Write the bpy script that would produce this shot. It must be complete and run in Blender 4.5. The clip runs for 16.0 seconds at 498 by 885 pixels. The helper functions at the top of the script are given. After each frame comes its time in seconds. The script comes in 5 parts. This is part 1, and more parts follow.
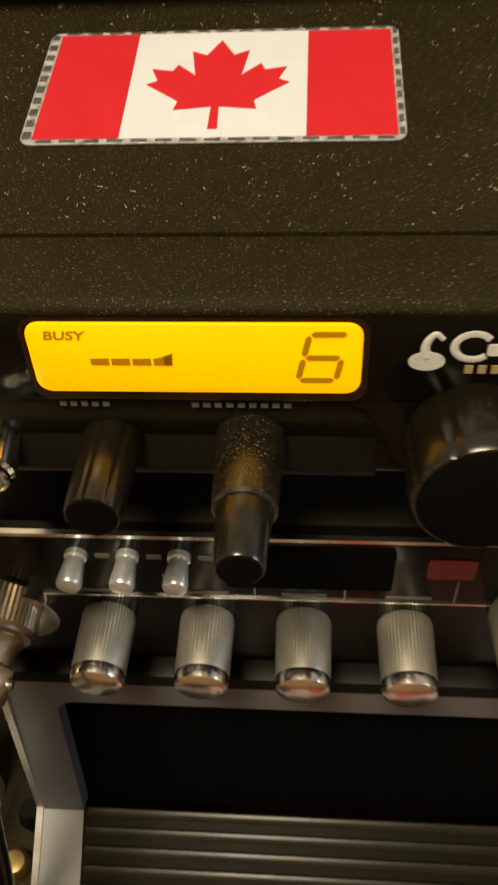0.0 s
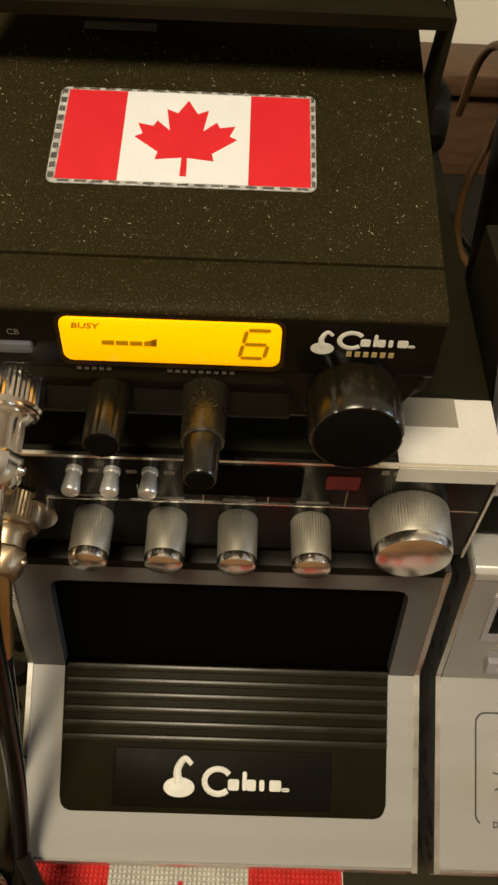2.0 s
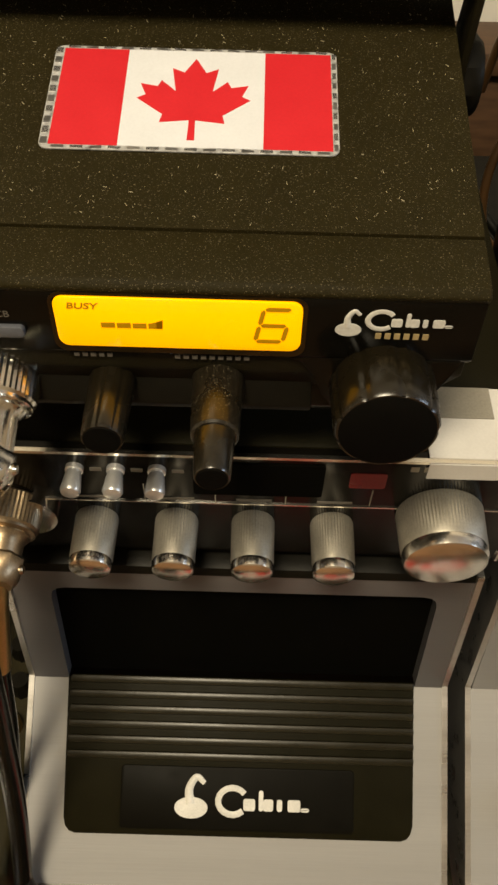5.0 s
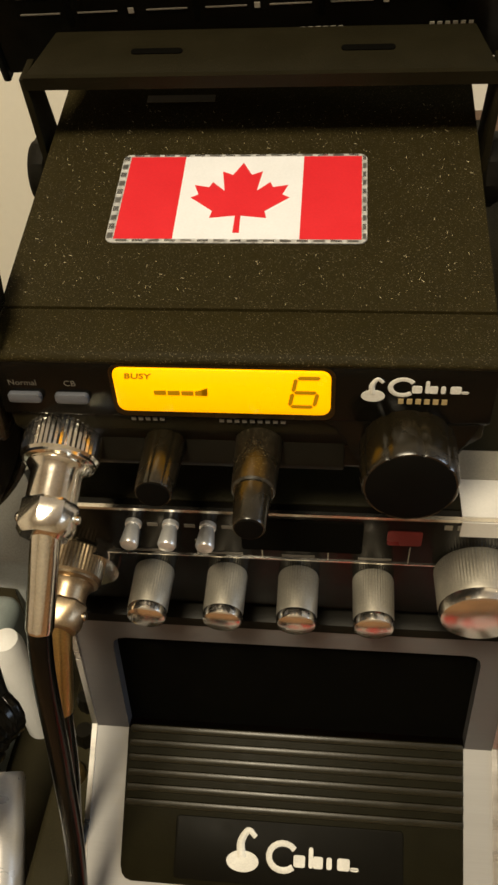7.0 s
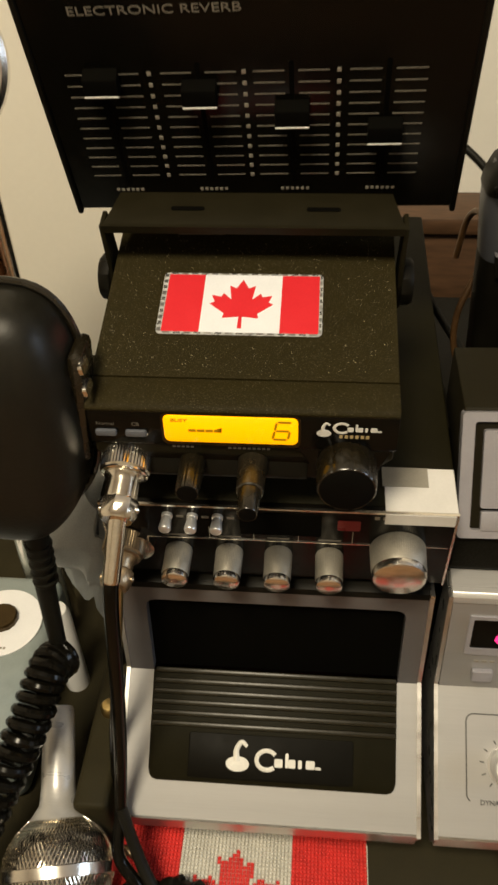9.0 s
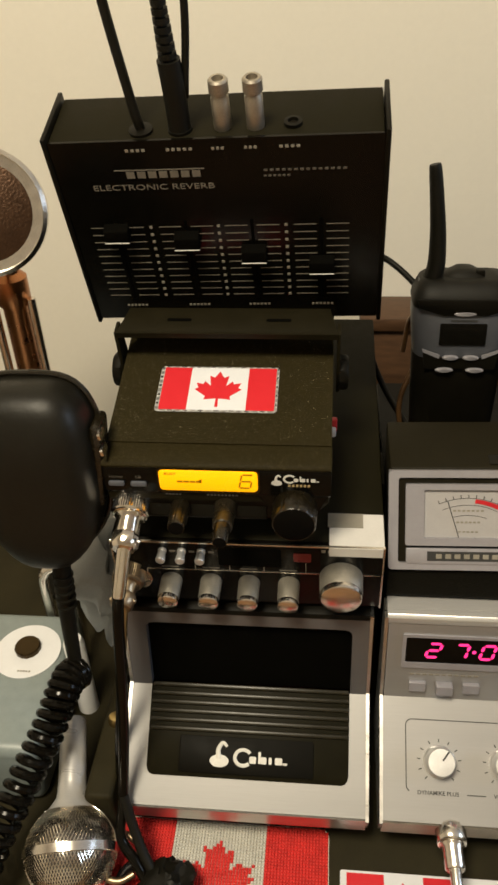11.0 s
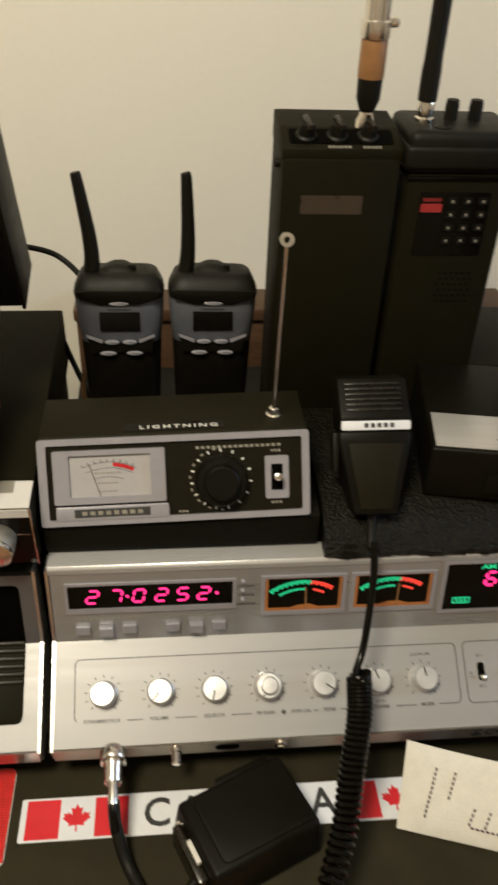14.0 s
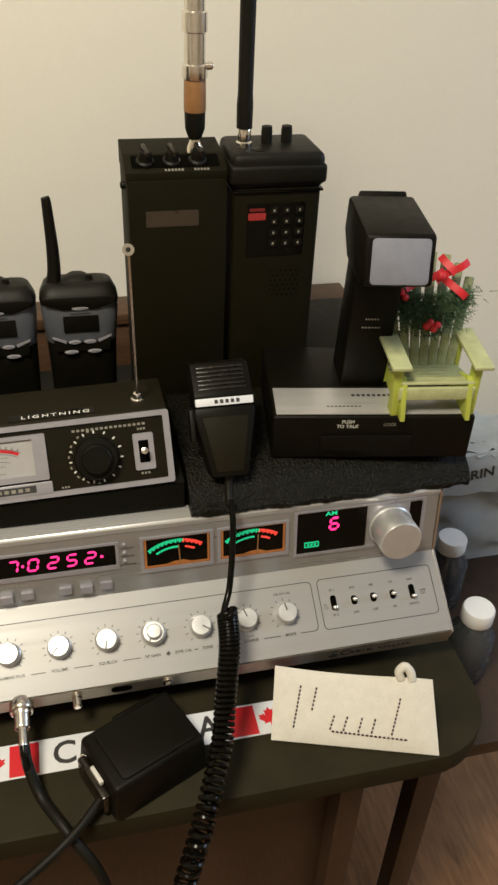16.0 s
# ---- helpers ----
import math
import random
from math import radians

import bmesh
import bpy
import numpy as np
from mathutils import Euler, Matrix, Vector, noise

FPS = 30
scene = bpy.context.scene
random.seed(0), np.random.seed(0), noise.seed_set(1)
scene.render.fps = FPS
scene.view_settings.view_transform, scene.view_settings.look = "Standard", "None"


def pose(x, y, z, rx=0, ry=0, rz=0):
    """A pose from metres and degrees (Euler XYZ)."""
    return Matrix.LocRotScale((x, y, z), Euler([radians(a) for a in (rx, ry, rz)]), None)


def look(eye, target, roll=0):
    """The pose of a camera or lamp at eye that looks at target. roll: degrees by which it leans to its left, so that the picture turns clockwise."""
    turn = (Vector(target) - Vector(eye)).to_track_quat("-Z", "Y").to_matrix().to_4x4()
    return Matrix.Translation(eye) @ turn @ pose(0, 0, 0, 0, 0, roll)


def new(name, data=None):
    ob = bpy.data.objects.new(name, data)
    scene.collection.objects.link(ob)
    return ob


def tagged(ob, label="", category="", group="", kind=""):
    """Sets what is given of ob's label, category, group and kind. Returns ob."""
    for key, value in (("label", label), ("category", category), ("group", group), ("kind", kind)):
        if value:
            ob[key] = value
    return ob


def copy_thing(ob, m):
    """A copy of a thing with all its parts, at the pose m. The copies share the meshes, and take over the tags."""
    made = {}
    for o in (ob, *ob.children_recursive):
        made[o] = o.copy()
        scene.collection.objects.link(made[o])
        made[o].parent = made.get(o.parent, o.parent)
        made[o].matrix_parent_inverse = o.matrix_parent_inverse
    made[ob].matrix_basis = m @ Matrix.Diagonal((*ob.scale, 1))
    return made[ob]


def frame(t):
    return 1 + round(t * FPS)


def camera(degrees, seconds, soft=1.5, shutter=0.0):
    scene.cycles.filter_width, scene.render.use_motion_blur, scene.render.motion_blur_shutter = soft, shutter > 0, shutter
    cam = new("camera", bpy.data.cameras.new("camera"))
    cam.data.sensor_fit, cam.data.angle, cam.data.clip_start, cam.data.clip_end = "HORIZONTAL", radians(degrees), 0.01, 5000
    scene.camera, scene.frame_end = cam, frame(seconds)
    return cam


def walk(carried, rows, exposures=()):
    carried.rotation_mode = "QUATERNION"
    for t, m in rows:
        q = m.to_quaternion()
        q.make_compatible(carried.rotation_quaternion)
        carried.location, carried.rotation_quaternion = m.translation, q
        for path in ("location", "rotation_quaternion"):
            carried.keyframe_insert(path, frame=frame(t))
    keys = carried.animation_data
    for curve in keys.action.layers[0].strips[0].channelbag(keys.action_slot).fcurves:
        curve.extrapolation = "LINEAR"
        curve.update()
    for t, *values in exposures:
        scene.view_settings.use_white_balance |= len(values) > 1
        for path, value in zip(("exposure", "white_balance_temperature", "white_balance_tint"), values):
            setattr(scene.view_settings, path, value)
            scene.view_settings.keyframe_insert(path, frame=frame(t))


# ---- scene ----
cam = camera(34.3, 16.0, soft=2.6, shutter=0.5)
PATH = [
    (0, (-0.081, -0.043, 0.331), (-0.228, 1.421, -1.023), -3.1),
    (0.5, (-0.08, -0.063, 0.35), (-0.152, 1.37, -1.043), -0.6),
    (1, (-0.082, -0.074, 0.367), (-0.116, 1.303, -1.084), 1.1),
    (1.5, (-0.084, -0.082, 0.382), (-0.096, 1.267, -1.095), 1.9),
    (2, (-0.082, -0.086, 0.383), (-0.058, 1.24, -1.115), 2.8),
    (2.5, (-0.082, -0.086, 0.382), (-0.046, 1.228, -1.125), 3.0),
    (3, (-0.084, -0.086, 0.382), (-0.047, 1.227, -1.127), 2.9),
    (5.5, (-0.083, -0.072, 0.365), (-0.116, 1.263, -1.123), 0.5),
    (6, (-0.08, -0.074, 0.368), (-0.194, 1.313, -1.068), -1.8),
    (6.5, (-0.078, -0.082, 0.375), (-0.264, 1.35, -1.01), -3.5),
    (7, (-0.073, -0.089, 0.378), (-0.272, 1.356, -0.991), -3.7),
    (7.5, (-0.07, -0.094, 0.379), (-0.282, 1.357, -0.981), -4.0),
    (8, (-0.067, -0.109, 0.393), (-0.277, 1.341, -0.968), -3.9),
    (8.5, (-0.071, -0.138, 0.426), (-0.252, 1.329, -0.922), -2.9),
    (9, (-0.067, -0.173, 0.459), (-0.227, 1.302, -0.882), -2.3),
    (11.5, (-0.028, -0.269, 0.519), (-0.223, 1.352, -0.635), -2.8),
    (12, (-0.011, -0.263, 0.514), (-0.148, 1.365, -0.64), -1.7),
    (12.5, (0.023, -0.253, 0.506), (-0.031, 1.383, -0.644), -0.5),
    (13, (0.045, -0.247, 0.505), (0.097, 1.38, -0.656), 0.5),
    (13.5, (0.066, -0.285, 0.534), (0.194, 1.335, -0.632), 1.7),
    (14, (0.087, -0.33, 0.546), (0.273, 1.27, -0.64), 2.7),
    (14.5, (0.096, -0.355, 0.555), (0.424, 1.224, -0.627), 3.8),
    (15, (0.118, -0.376, 0.564), (0.48, 1.203, -0.609), 3.0),
    (15.5, (0.124, -0.406, 0.574), (0.493, 1.176, -0.593), 2.2),
    (16, (0.107, -0.429, 0.584), (0.515, 1.15, -0.574), 2.6),
]
walk(cam, [(t, look(eye, target, roll)) for t, eye, target, roll in PATH],
     [(0, -0.42, 7050, 10), (3, -0.42, 7000, 10), (8, -0.34, 6900, 10), (11.5, -0.36, 6550, 10), (13.5, -0.38, 6350, 10), (16, -0.28, 6200, 10)])

# ---- light ----
world = bpy.data.worlds.new("world")
scene.world = world
world.use_nodes = True
world.node_tree.nodes["Background"].inputs[0].default_value = (1.0, 0.86, 0.68, 1)
world.node_tree.nodes["Background"].inputs[1].default_value = 0.02


def area_lamp(name, eye, target, size, watts, colour):
    data = bpy.data.lights.new(name, "AREA")
    data.shape, data.size, data.energy, data.color = "DISK", size, watts, colour
    ob = new(name, data)
    ob.matrix_world = look(eye, target)
    return ob


area_lamp("ceiling_lamp_light", (-0.30, -0.56, 1.54), (-0.30, -0.50, 0.0), 0.42, 38.0, (1.0, 0.89, 0.67))
# cool fill added from the right; the room has no window there
area_lamp("cool_fill_light", (2.0, -0.25, 0.95), (0.3, 0.1, 0.15), 0.7, 15.0, (0.60, 0.77, 1.0))
scene.view_settings.exposure = 0.0


# ---- materials ----
def mat(name, colour, rough=0.5, metal=0.0, var=0.12, scale=120.0, bump=0.05, grain=1500.0, emit=0.0, specks=0.0, coat=0.0, stretch=None, spec=0.5, depth=0.0004):
    m = bpy.data.materials.new(name)
    m.use_nodes = True
    nt = m.node_tree
    b = nt.nodes["Principled BSDF"]
    tc = nt.nodes.new("ShaderNodeTexCoord")
    mp = nt.nodes.new("ShaderNodeMapping")
    nt.links.new(tc.outputs["Object"], mp.inputs["Vector"])
    if stretch:
        mp.inputs["Scale"].default_value = stretch
    big = nt.nodes.new("ShaderNodeTexNoise")
    big.inputs["Scale"].default_value, big.inputs["Detail"].default_value = scale, 4
    fine = nt.nodes.new("ShaderNodeTexNoise")
    fine.inputs["Scale"].default_value, fine.inputs["Detail"].default_value = grain, 3
    for n in (big, fine):
        nt.links.new(mp.outputs[0], n.inputs["Vector"])
    add = nt.nodes.new("ShaderNodeMath")
    add.operation = "ADD"
    nt.links.new(big.outputs["Fac"], add.inputs[0])
    nt.links.new(fine.outputs["Fac"], add.inputs[1])
    ramp = nt.nodes.new("ShaderNodeValToRGB")
    lo = [c * (1 - 2 * var) for c in colour]
    hi = [min(1.0, c * (1 + 2 * var)) for c in colour]
    ramp.color_ramp.elements[0].position, ramp.color_ramp.elements[1].position = 0.25, 0.75
    ramp.color_ramp.elements[0].color, ramp.color_ramp.elements[1].color = (*lo, 1), (*hi, 1)
    half = nt.nodes.new("ShaderNodeMath")
    half.operation = "MULTIPLY"
    half.inputs[1].default_value = 0.5
    nt.links.new(add.outputs[0], half.inputs[0])
    nt.links.new(half.outputs[0], ramp.inputs[0])
    last = ramp.outputs[0]
    # pale specks: dust on metal and knobs, painted glints on the foam
    if specks:
        dust = nt.nodes.new("ShaderNodeTexNoise")
        dust.inputs["Scale"].default_value, dust.inputs["Detail"].default_value = 3000, 2
        nt.links.new(tc.outputs["Object"], dust.inputs["Vector"])
        cut = nt.nodes.new("ShaderNodeMapRange")
        cut.inputs[1].default_value, cut.inputs[2].default_value = 0.625, 0.715
        cut.inputs[4].default_value = specks
        nt.links.new(dust.outputs["Fac"], cut.inputs[0])
        mix = nt.nodes.new("ShaderNodeMix")
        mix.data_type = "RGBA"
        nt.links.new(cut.outputs[0], mix.inputs["Factor"])
        nt.links.new(last, mix.inputs["A"])
        mix.inputs["B"].default_value = (0.46, 0.38, 0.24, 1)
        last = mix.outputs["Result"]
    nt.links.new(last, b.inputs["Base Color"])
    rr = nt.nodes.new("ShaderNodeMapRange")
    rr.inputs[3].default_value, rr.inputs[4].default_value = max(0.02, rough - 0.1), min(1, rough + 0.1)
    nt.links.new(big.outputs["Fac"], rr.inputs[0])
    nt.links.new(rr.outputs[0], b.inputs["Roughness"])
    b.inputs["Metallic"].default_value = metal
    b.inputs["Coat Weight"].default_value = coat
    b.inputs["Specular IOR Level"].default_value = spec
    if bump:
        bp = nt.nodes.new("ShaderNodeBump")
        bp.inputs["Strength"].default_value, bp.inputs["Distance"].default_value = bump, depth
        nt.links.new(fine.outputs["Fac"], bp.inputs["Height"])
        nt.links.new(bp.outputs[0], b.inputs["Normal"])
    if emit:
        b.inputs["Emission Color"].default_value = (*colour, 1)
        b.inputs["Emission Strength"].default_value = emit
    return m


BLACK = mat("black_plastic", (0.0045, 0.0038, 0.0022), 0.45, bump=0.12, spec=0.13)
BLACK_DUSTY = mat("dusty_black_metal", (0.0160, 0.0120, 0.0028), 0.62, bump=0.35, grain=2200, specks=0.27, spec=0.1)
BLACK_METAL = mat("black_painted_steel", (0.010, 0.008, 0.003), 0.55, bump=0.3, grain=2200, spec=0.12)
BADGE = mat("worn_black_badge", (0.004, 0.0034, 0.002), 0.5, bump=0.06, spec=0.06)
BLACK_GLOSS = mat("gloss_black_plastic", (0.0035, 0.003, 0.002), 0.2, bump=0.02, spec=0.16)
BLACK_SATIN = mat("satin_black_knob", (0.009, 0.0066, 0.003), 0.27, bump=0.05, spec=0.65)
KNOB_END = mat("matte_black_knob_end", (0.003, 0.0026, 0.002), 0.7, bump=0.1, spec=0.04)
KNOB_DUSTY = mat("dusty_satin_knob", (0.010, 0.0075, 0.004), 0.3, bump=0.1, specks=0.4, spec=0.6)
SLEEVE = mat("gloss_black_cable_sleeve", (0.004, 0.004, 0.0045), 0.2, bump=0.05, spec=0.8)
PIT = mat("dark_recess", (0.0018, 0.0016, 0.001), 0.8, spec=0.03)
VINYL = mat("dark_brown_black_vinyl", (0.0082, 0.0068, 0.0022), 0.6, bump=0.4, grain=1800, spec=0.09)
SLAT = mat("olive_black_slat", (0.0105, 0.0082, 0.0024), 0.36, bump=0.08, grain=900, spec=0.4)
GRILLE = mat("olive_black_grille", (0.0078, 0.0065, 0.0021), 0.5, bump=0.15, spec=0.07)
METER_VINYL = mat("dark_olive_vinyl", (0.011, 0.0088, 0.0036), 0.6, bump=0.4, grain=1800, spec=0.12)
METER_FACE_DARK = mat("dark_olive_meter_face", (0.009, 0.0072, 0.003), 0.5, bump=0.15, spec=0.12)
RUBBER = mat("black_rubber", (0.006, 0.0054, 0.0034), 0.5, bump=0.2, spec=0.2)
# its few pale specks are glints put into the colour
FOAM = mat("rough_black_foam", (0.0045, 0.004, 0.002), 0.38, bump=1.0, grain=420, specks=0.07, spec=0.14, depth=0.0022)
FOAM_BLOCK = mat("plain_black_foam", (0.0045, 0.004, 0.002), 0.7, bump=0.8, grain=700, spec=0.1, depth=0.0008)
CHROME = mat("worn_chrome", (0.80, 0.76, 0.70), 0.22, 1.0, var=0.08, bump=0.03)
NICKEL = mat("nickel_connector", (0.82, 0.77, 0.68), 0.15, 1.0, var=0.1, bump=0.06)
DULL_NICKEL = mat("dull_nickel_plug", (0.42, 0.38, 0.32), 0.42, 0.9)
BRASS_DARK = mat("dark_gold_rim", (0.05, 0.032, 0.012), 0.3, 0.8)
BRASS = mat("tarnished_brass", (0.50, 0.36, 0.15), 0.36, 1.0)
TARNISH = mat("tarnished_nickel", (0.38, 0.29, 0.19), 0.36, 1.0, var=0.2)
ALU = mat("brushed_aluminium", (0.74, 0.73, 0.71), 0.30, 1.0, var=0.07, bump=0.06, stretch=(0.03, 1, 1))
KNOB_ALU = mat("turned_aluminium_knob", (0.66, 0.66, 0.66), 0.34, 0.7, var=0.05, bump=0.03)
KNOB_GREY = mat("grey_metal_knob", (0.46, 0.43, 0.37), 0.46, 0.85, var=0.1)
PANEL_WHITE = mat("silver_white_panel", (0.315, 0.308, 0.302), 0.42, 0.25, var=0.02, bump=0.08, stretch=(0.03, 1, 1))
PANEL_GREY = mat("grey_brushed_panel", (0.155, 0.15, 0.155), 0.34, 0.55, var=0.025, bump=0.08, stretch=(0.03, 1, 1))
PANEL_SILVER = mat("silver_brushed_panel", (0.35, 0.345, 0.345), 0.3, 0.55, var=0.025, bump=0.08, stretch=(0.03, 1, 1))
TRIM = mat("bright_satin_trim", (0.50, 0.49, 0.48), 0.3, 0.4, var=0.05, bump=0.06, stretch=(0.03, 1, 1))
SMOKED = mat("smoked_brown_window", (0.045, 0.032, 0.022), 0.3, spec=0.4)
# bright and darker copy of one foil, for glints put into the colour
FACET_BRIGHT = mat("bright_foil_facet", (0.9, 0.88, 0.86), 0.16, 0.9, var=0.05, bump=0)
FACET_DARK = mat("dark_foil_facet", (0.56, 0.54, 0.52), 0.3, 0.9, var=0.05, bump=0)
BEZEL = mat("silver_plastic_bezel", (0.34, 0.33, 0.36), 0.32, 0.35, var=0.05)
GREY_PLASTIC = mat("grey_plastic", (0.085, 0.09, 0.105), 0.4, var=0.08)
WHITE_INK = mat("white_ink", (0.60, 0.585, 0.54), 0.5, bump=0)
INK_WORN = mat("worn_white_ink", (0.66, 0.65, 0.60), 0.5, bump=0)
GREY_INK = mat("faded_ink", (0.24, 0.22, 0.18), 0.5, bump=0)
DIM_INK = mat("dim_ink", (0.10, 0.09, 0.075), 0.5, bump=0)
INK_SOFT = mat("soft_grey_ink", (0.15, 0.135, 0.11), 0.5, bump=0)
GOLD_INK = mat("gold_ink", (0.34, 0.25, 0.12), 0.5, bump=0)
DARK_INK = mat("dark_ink", (0.03, 0.03, 0.03), 0.5, bump=0)
RED_VINYL = mat("red_sticker_vinyl", (0.60, 0.022, 0.03), 0.34, var=0.04, bump=0.02)
WHITE_VINYL = mat("white_sticker_vinyl", (0.69, 0.70, 0.73), 0.34, var=0.03, bump=0.02)
FOIL = mat("prismatic_silver_foil", (0.62, 0.61, 0.60), 0.3, 0.45, var=0.32, scale=450, bump=0.8, grain=600)
LINT = mat("pale_lint", (0.42, 0.37, 0.25), 0.8, bump=0)
PAPER = mat("white_paper", (0.58, 0.56, 0.53), 0.6, var=0.04)
LCD = mat("amber_backlit_display", (1.0, 0.455, 0.002), 0.25, var=0.02, bump=0, emit=0.92)
LCD_DARK = mat("display_segment", (0.36, 0.17, 0.0), 0.4, var=0.05, bump=0, emit=0.45)
LED_PINK = mat("pink_red_digit", (1.0, 0.03, 0.22), 0.4, var=0.02, bump=0, emit=1.7)
LED_GREEN = mat("green_lamp", (0.02, 0.55, 0.25), 0.4, bump=0, emit=0.6)
LED_RED = mat("red_lamp", (0.9, 0.06, 0.04), 0.4, bump=0, emit=0.7)
LAMP_RED = mat("dull_red_lamp", (0.32, 0.025, 0.025), 0.35, bump=0)
LED_RED_DIM = mat("red_lens", (0.16, 0.012, 0.012), 0.3, bump=0)
AMBER = mat("amber_lit_meter", (0.34, 0.12, 0.03), 0.4, bump=0, emit=0.14)
METER_FACE = mat("cream_meter_scale", (0.36, 0.347, 0.345), 0.5, var=0.04)
TABLE = mat("dark_olive_laminate", (0.022, 0.0185, 0.009), 0.6, spec=0.08, var=0.2, scale=40, bump=0.15)
WOOD = mat("brown_wood", (0.075, 0.037, 0.017), 0.5, var=0.3, scale=25, stretch=(0.2, 1, 1), grain=300)
DARK_WOOD = mat("dark_brown_wood", (0.035, 0.018, 0.009), 0.5, var=0.3, scale=25, stretch=(1, 1, 0.2), grain=300)
FLOOR_WOOD = mat("brown_wood_floor", (0.34, 0.18, 0.085), 0.45, var=0.3, scale=8, stretch=(1, 0.15, 1), grain=120)
WALL = mat("cream_painted_wall", (0.82, 0.775, 0.67), 0.8, var=0.012, scale=6, bump=0.06, grain=250)
CEIL = mat("white_ceiling_paint", (0.8, 0.78, 0.74), 0.8, var=0.02, scale=5)
CLOTH = mat("white_canvas_cloth", (0.64, 0.61, 0.54), 0.85, var=0.05, bump=0.8, grain=900)
YARN_RED = mat("red_yarn", (0.62, 0.03, 0.025), 0.8, var=0.15, bump=0.6, grain=900)
YARN_WHITE = mat("white_yarn", (0.56, 0.54, 0.48), 0.8, var=0.12, bump=0.6, grain=900)
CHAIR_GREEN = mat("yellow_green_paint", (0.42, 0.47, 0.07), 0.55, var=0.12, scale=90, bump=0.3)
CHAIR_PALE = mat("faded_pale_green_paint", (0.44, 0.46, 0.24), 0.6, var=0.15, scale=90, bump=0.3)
# duller, darker green for the back and the rear seat slats
CHAIR_DULL = mat("dull_green_paint", (0.25, 0.28, 0.15), 0.65, var=0.2, scale=150, bump=0.4)
NEEDLES = mat("green_artificial_pine", (0.06, 0.115, 0.05), 0.6, var=0.3)
RIBBON = mat("red_ribbon", (0.60, 0.02, 0.03), 0.5, var=0.1)
BROWN_CABLE = mat("brown_cable", (0.12, 0.06, 0.022), 0.45)
TAN = mat("tan_heat_sleeve", (0.26, 0.125, 0.045), 0.45)
PALE_BLUE = mat("pale_blue_plastic", (0.20, 0.235, 0.235), 0.4, var=0.08)
MESH_GREY = mat("grey_grille_cloth", (0.22, 0.23, 0.28), 0.5, var=0.06, bump=0.8, grain=1500)
BAG = mat("crumpled_pale_bag", (0.34, 0.37, 0.39), 0.35, var=0.15, scale=40)
WHITE_CAP = mat("white_plastic_cap", (0.80, 0.80, 0.80), 0.4, var=0.03)
COPPER = mat("copper_tube", (0.50, 0.22, 0.10), 0.3, 1.0)


# ---- mesh helpers, all in millimetres ----
def box(x0, x1, y0, y1, z0, z1, b=0.0, seg=2):
    bm = bmesh.new()
    bmesh.ops.create_cube(bm, size=1)
    bmesh.ops.scale(bm, vec=(x1 - x0, y1 - y0, z1 - z0), verts=bm.verts)
    bmesh.ops.translate(bm, vec=((x0 + x1) / 2, (y0 + y1) / 2, (z0 + z1) / 2), verts=bm.verts)
    if b:
        bmesh.ops.bevel(bm, geom=bm.edges[:], offset=b, segments=seg, profile=0.5, affect="EDGES")
    return bm


def outline(points, n0, n1, b=0.0):
    """A flat outline in u, v, given thickness from n0 to n1."""
    bm = bmesh.new()
    base = bm.faces.new([bm.verts.new((u, v, n0)) for u, v in points])
    top = bmesh.ops.extrude_face_region(bm, geom=[base])["geom"]
    bmesh.ops.translate(bm, vec=(0, 0, n1 - n0), verts=[g for g in top if isinstance(g, bmesh.types.BMVert)])
    bmesh.ops.recalc_face_normals(bm, faces=bm.faces[:])
    if b:
        bmesh.ops.bevel(bm, geom=bm.edges[:], offset=b, segments=2, profile=0.5, affect="EDGES")
    return bm


def round_points(u0, u1, v0, v1, r, seg=5):
    pts = []
    for cu, cv, a0 in ((u1 - r, v1 - r, 0), (u0 + r, v1 - r, 90), (u0 + r, v0 + r, 180), (u1 - r, v0 + r, 270)):
        for k in range(seg + 1):
            a = radians(a0 + 90 * k / seg)
            pts.append((cu + r * math.cos(a), cv + r * math.sin(a)))
    return pts


def plate(u0, u1, v0, v1, n0, n1, r=1.0, b=0.0):
    return outline(round_points(u0, u1, v0, v1, r), n0, n1, b)


def ring_plate(outer, inner, n0, n1, r=1.0, ri=1.0):
    """A frame: a rounded rectangle with a rounded opening through it."""
    a, c = round_points(*outer, r), round_points(*inner, ri)
    bm = bmesh.new()
    rows = [[bm.verts.new((u, v, n)) for u, v in pts] for pts, n in ((a, n0), (a, n1), (c, n1), (c, n0))]
    for p, q in zip(rows, rows[1:] + rows[:1]):
        for k in range(len(a)):
            j = (k + 1) % len(a)
            bm.faces.new((p[k], p[j], q[j], q[k]))
    bmesh.ops.recalc_face_normals(bm, faces=bm.faces[:])
    return bm


def prism(profile, x0, x1, b=0.0):
    """A profile in y, z drawn out along x."""
    bm = outline(profile, x0, x1, b)
    for v in bm.verts:
        v.co = Vector((v.co.z, v.co.x, v.co.y))
    bmesh.ops.recalc_face_normals(bm, faces=bm.faces[:])
    return bm


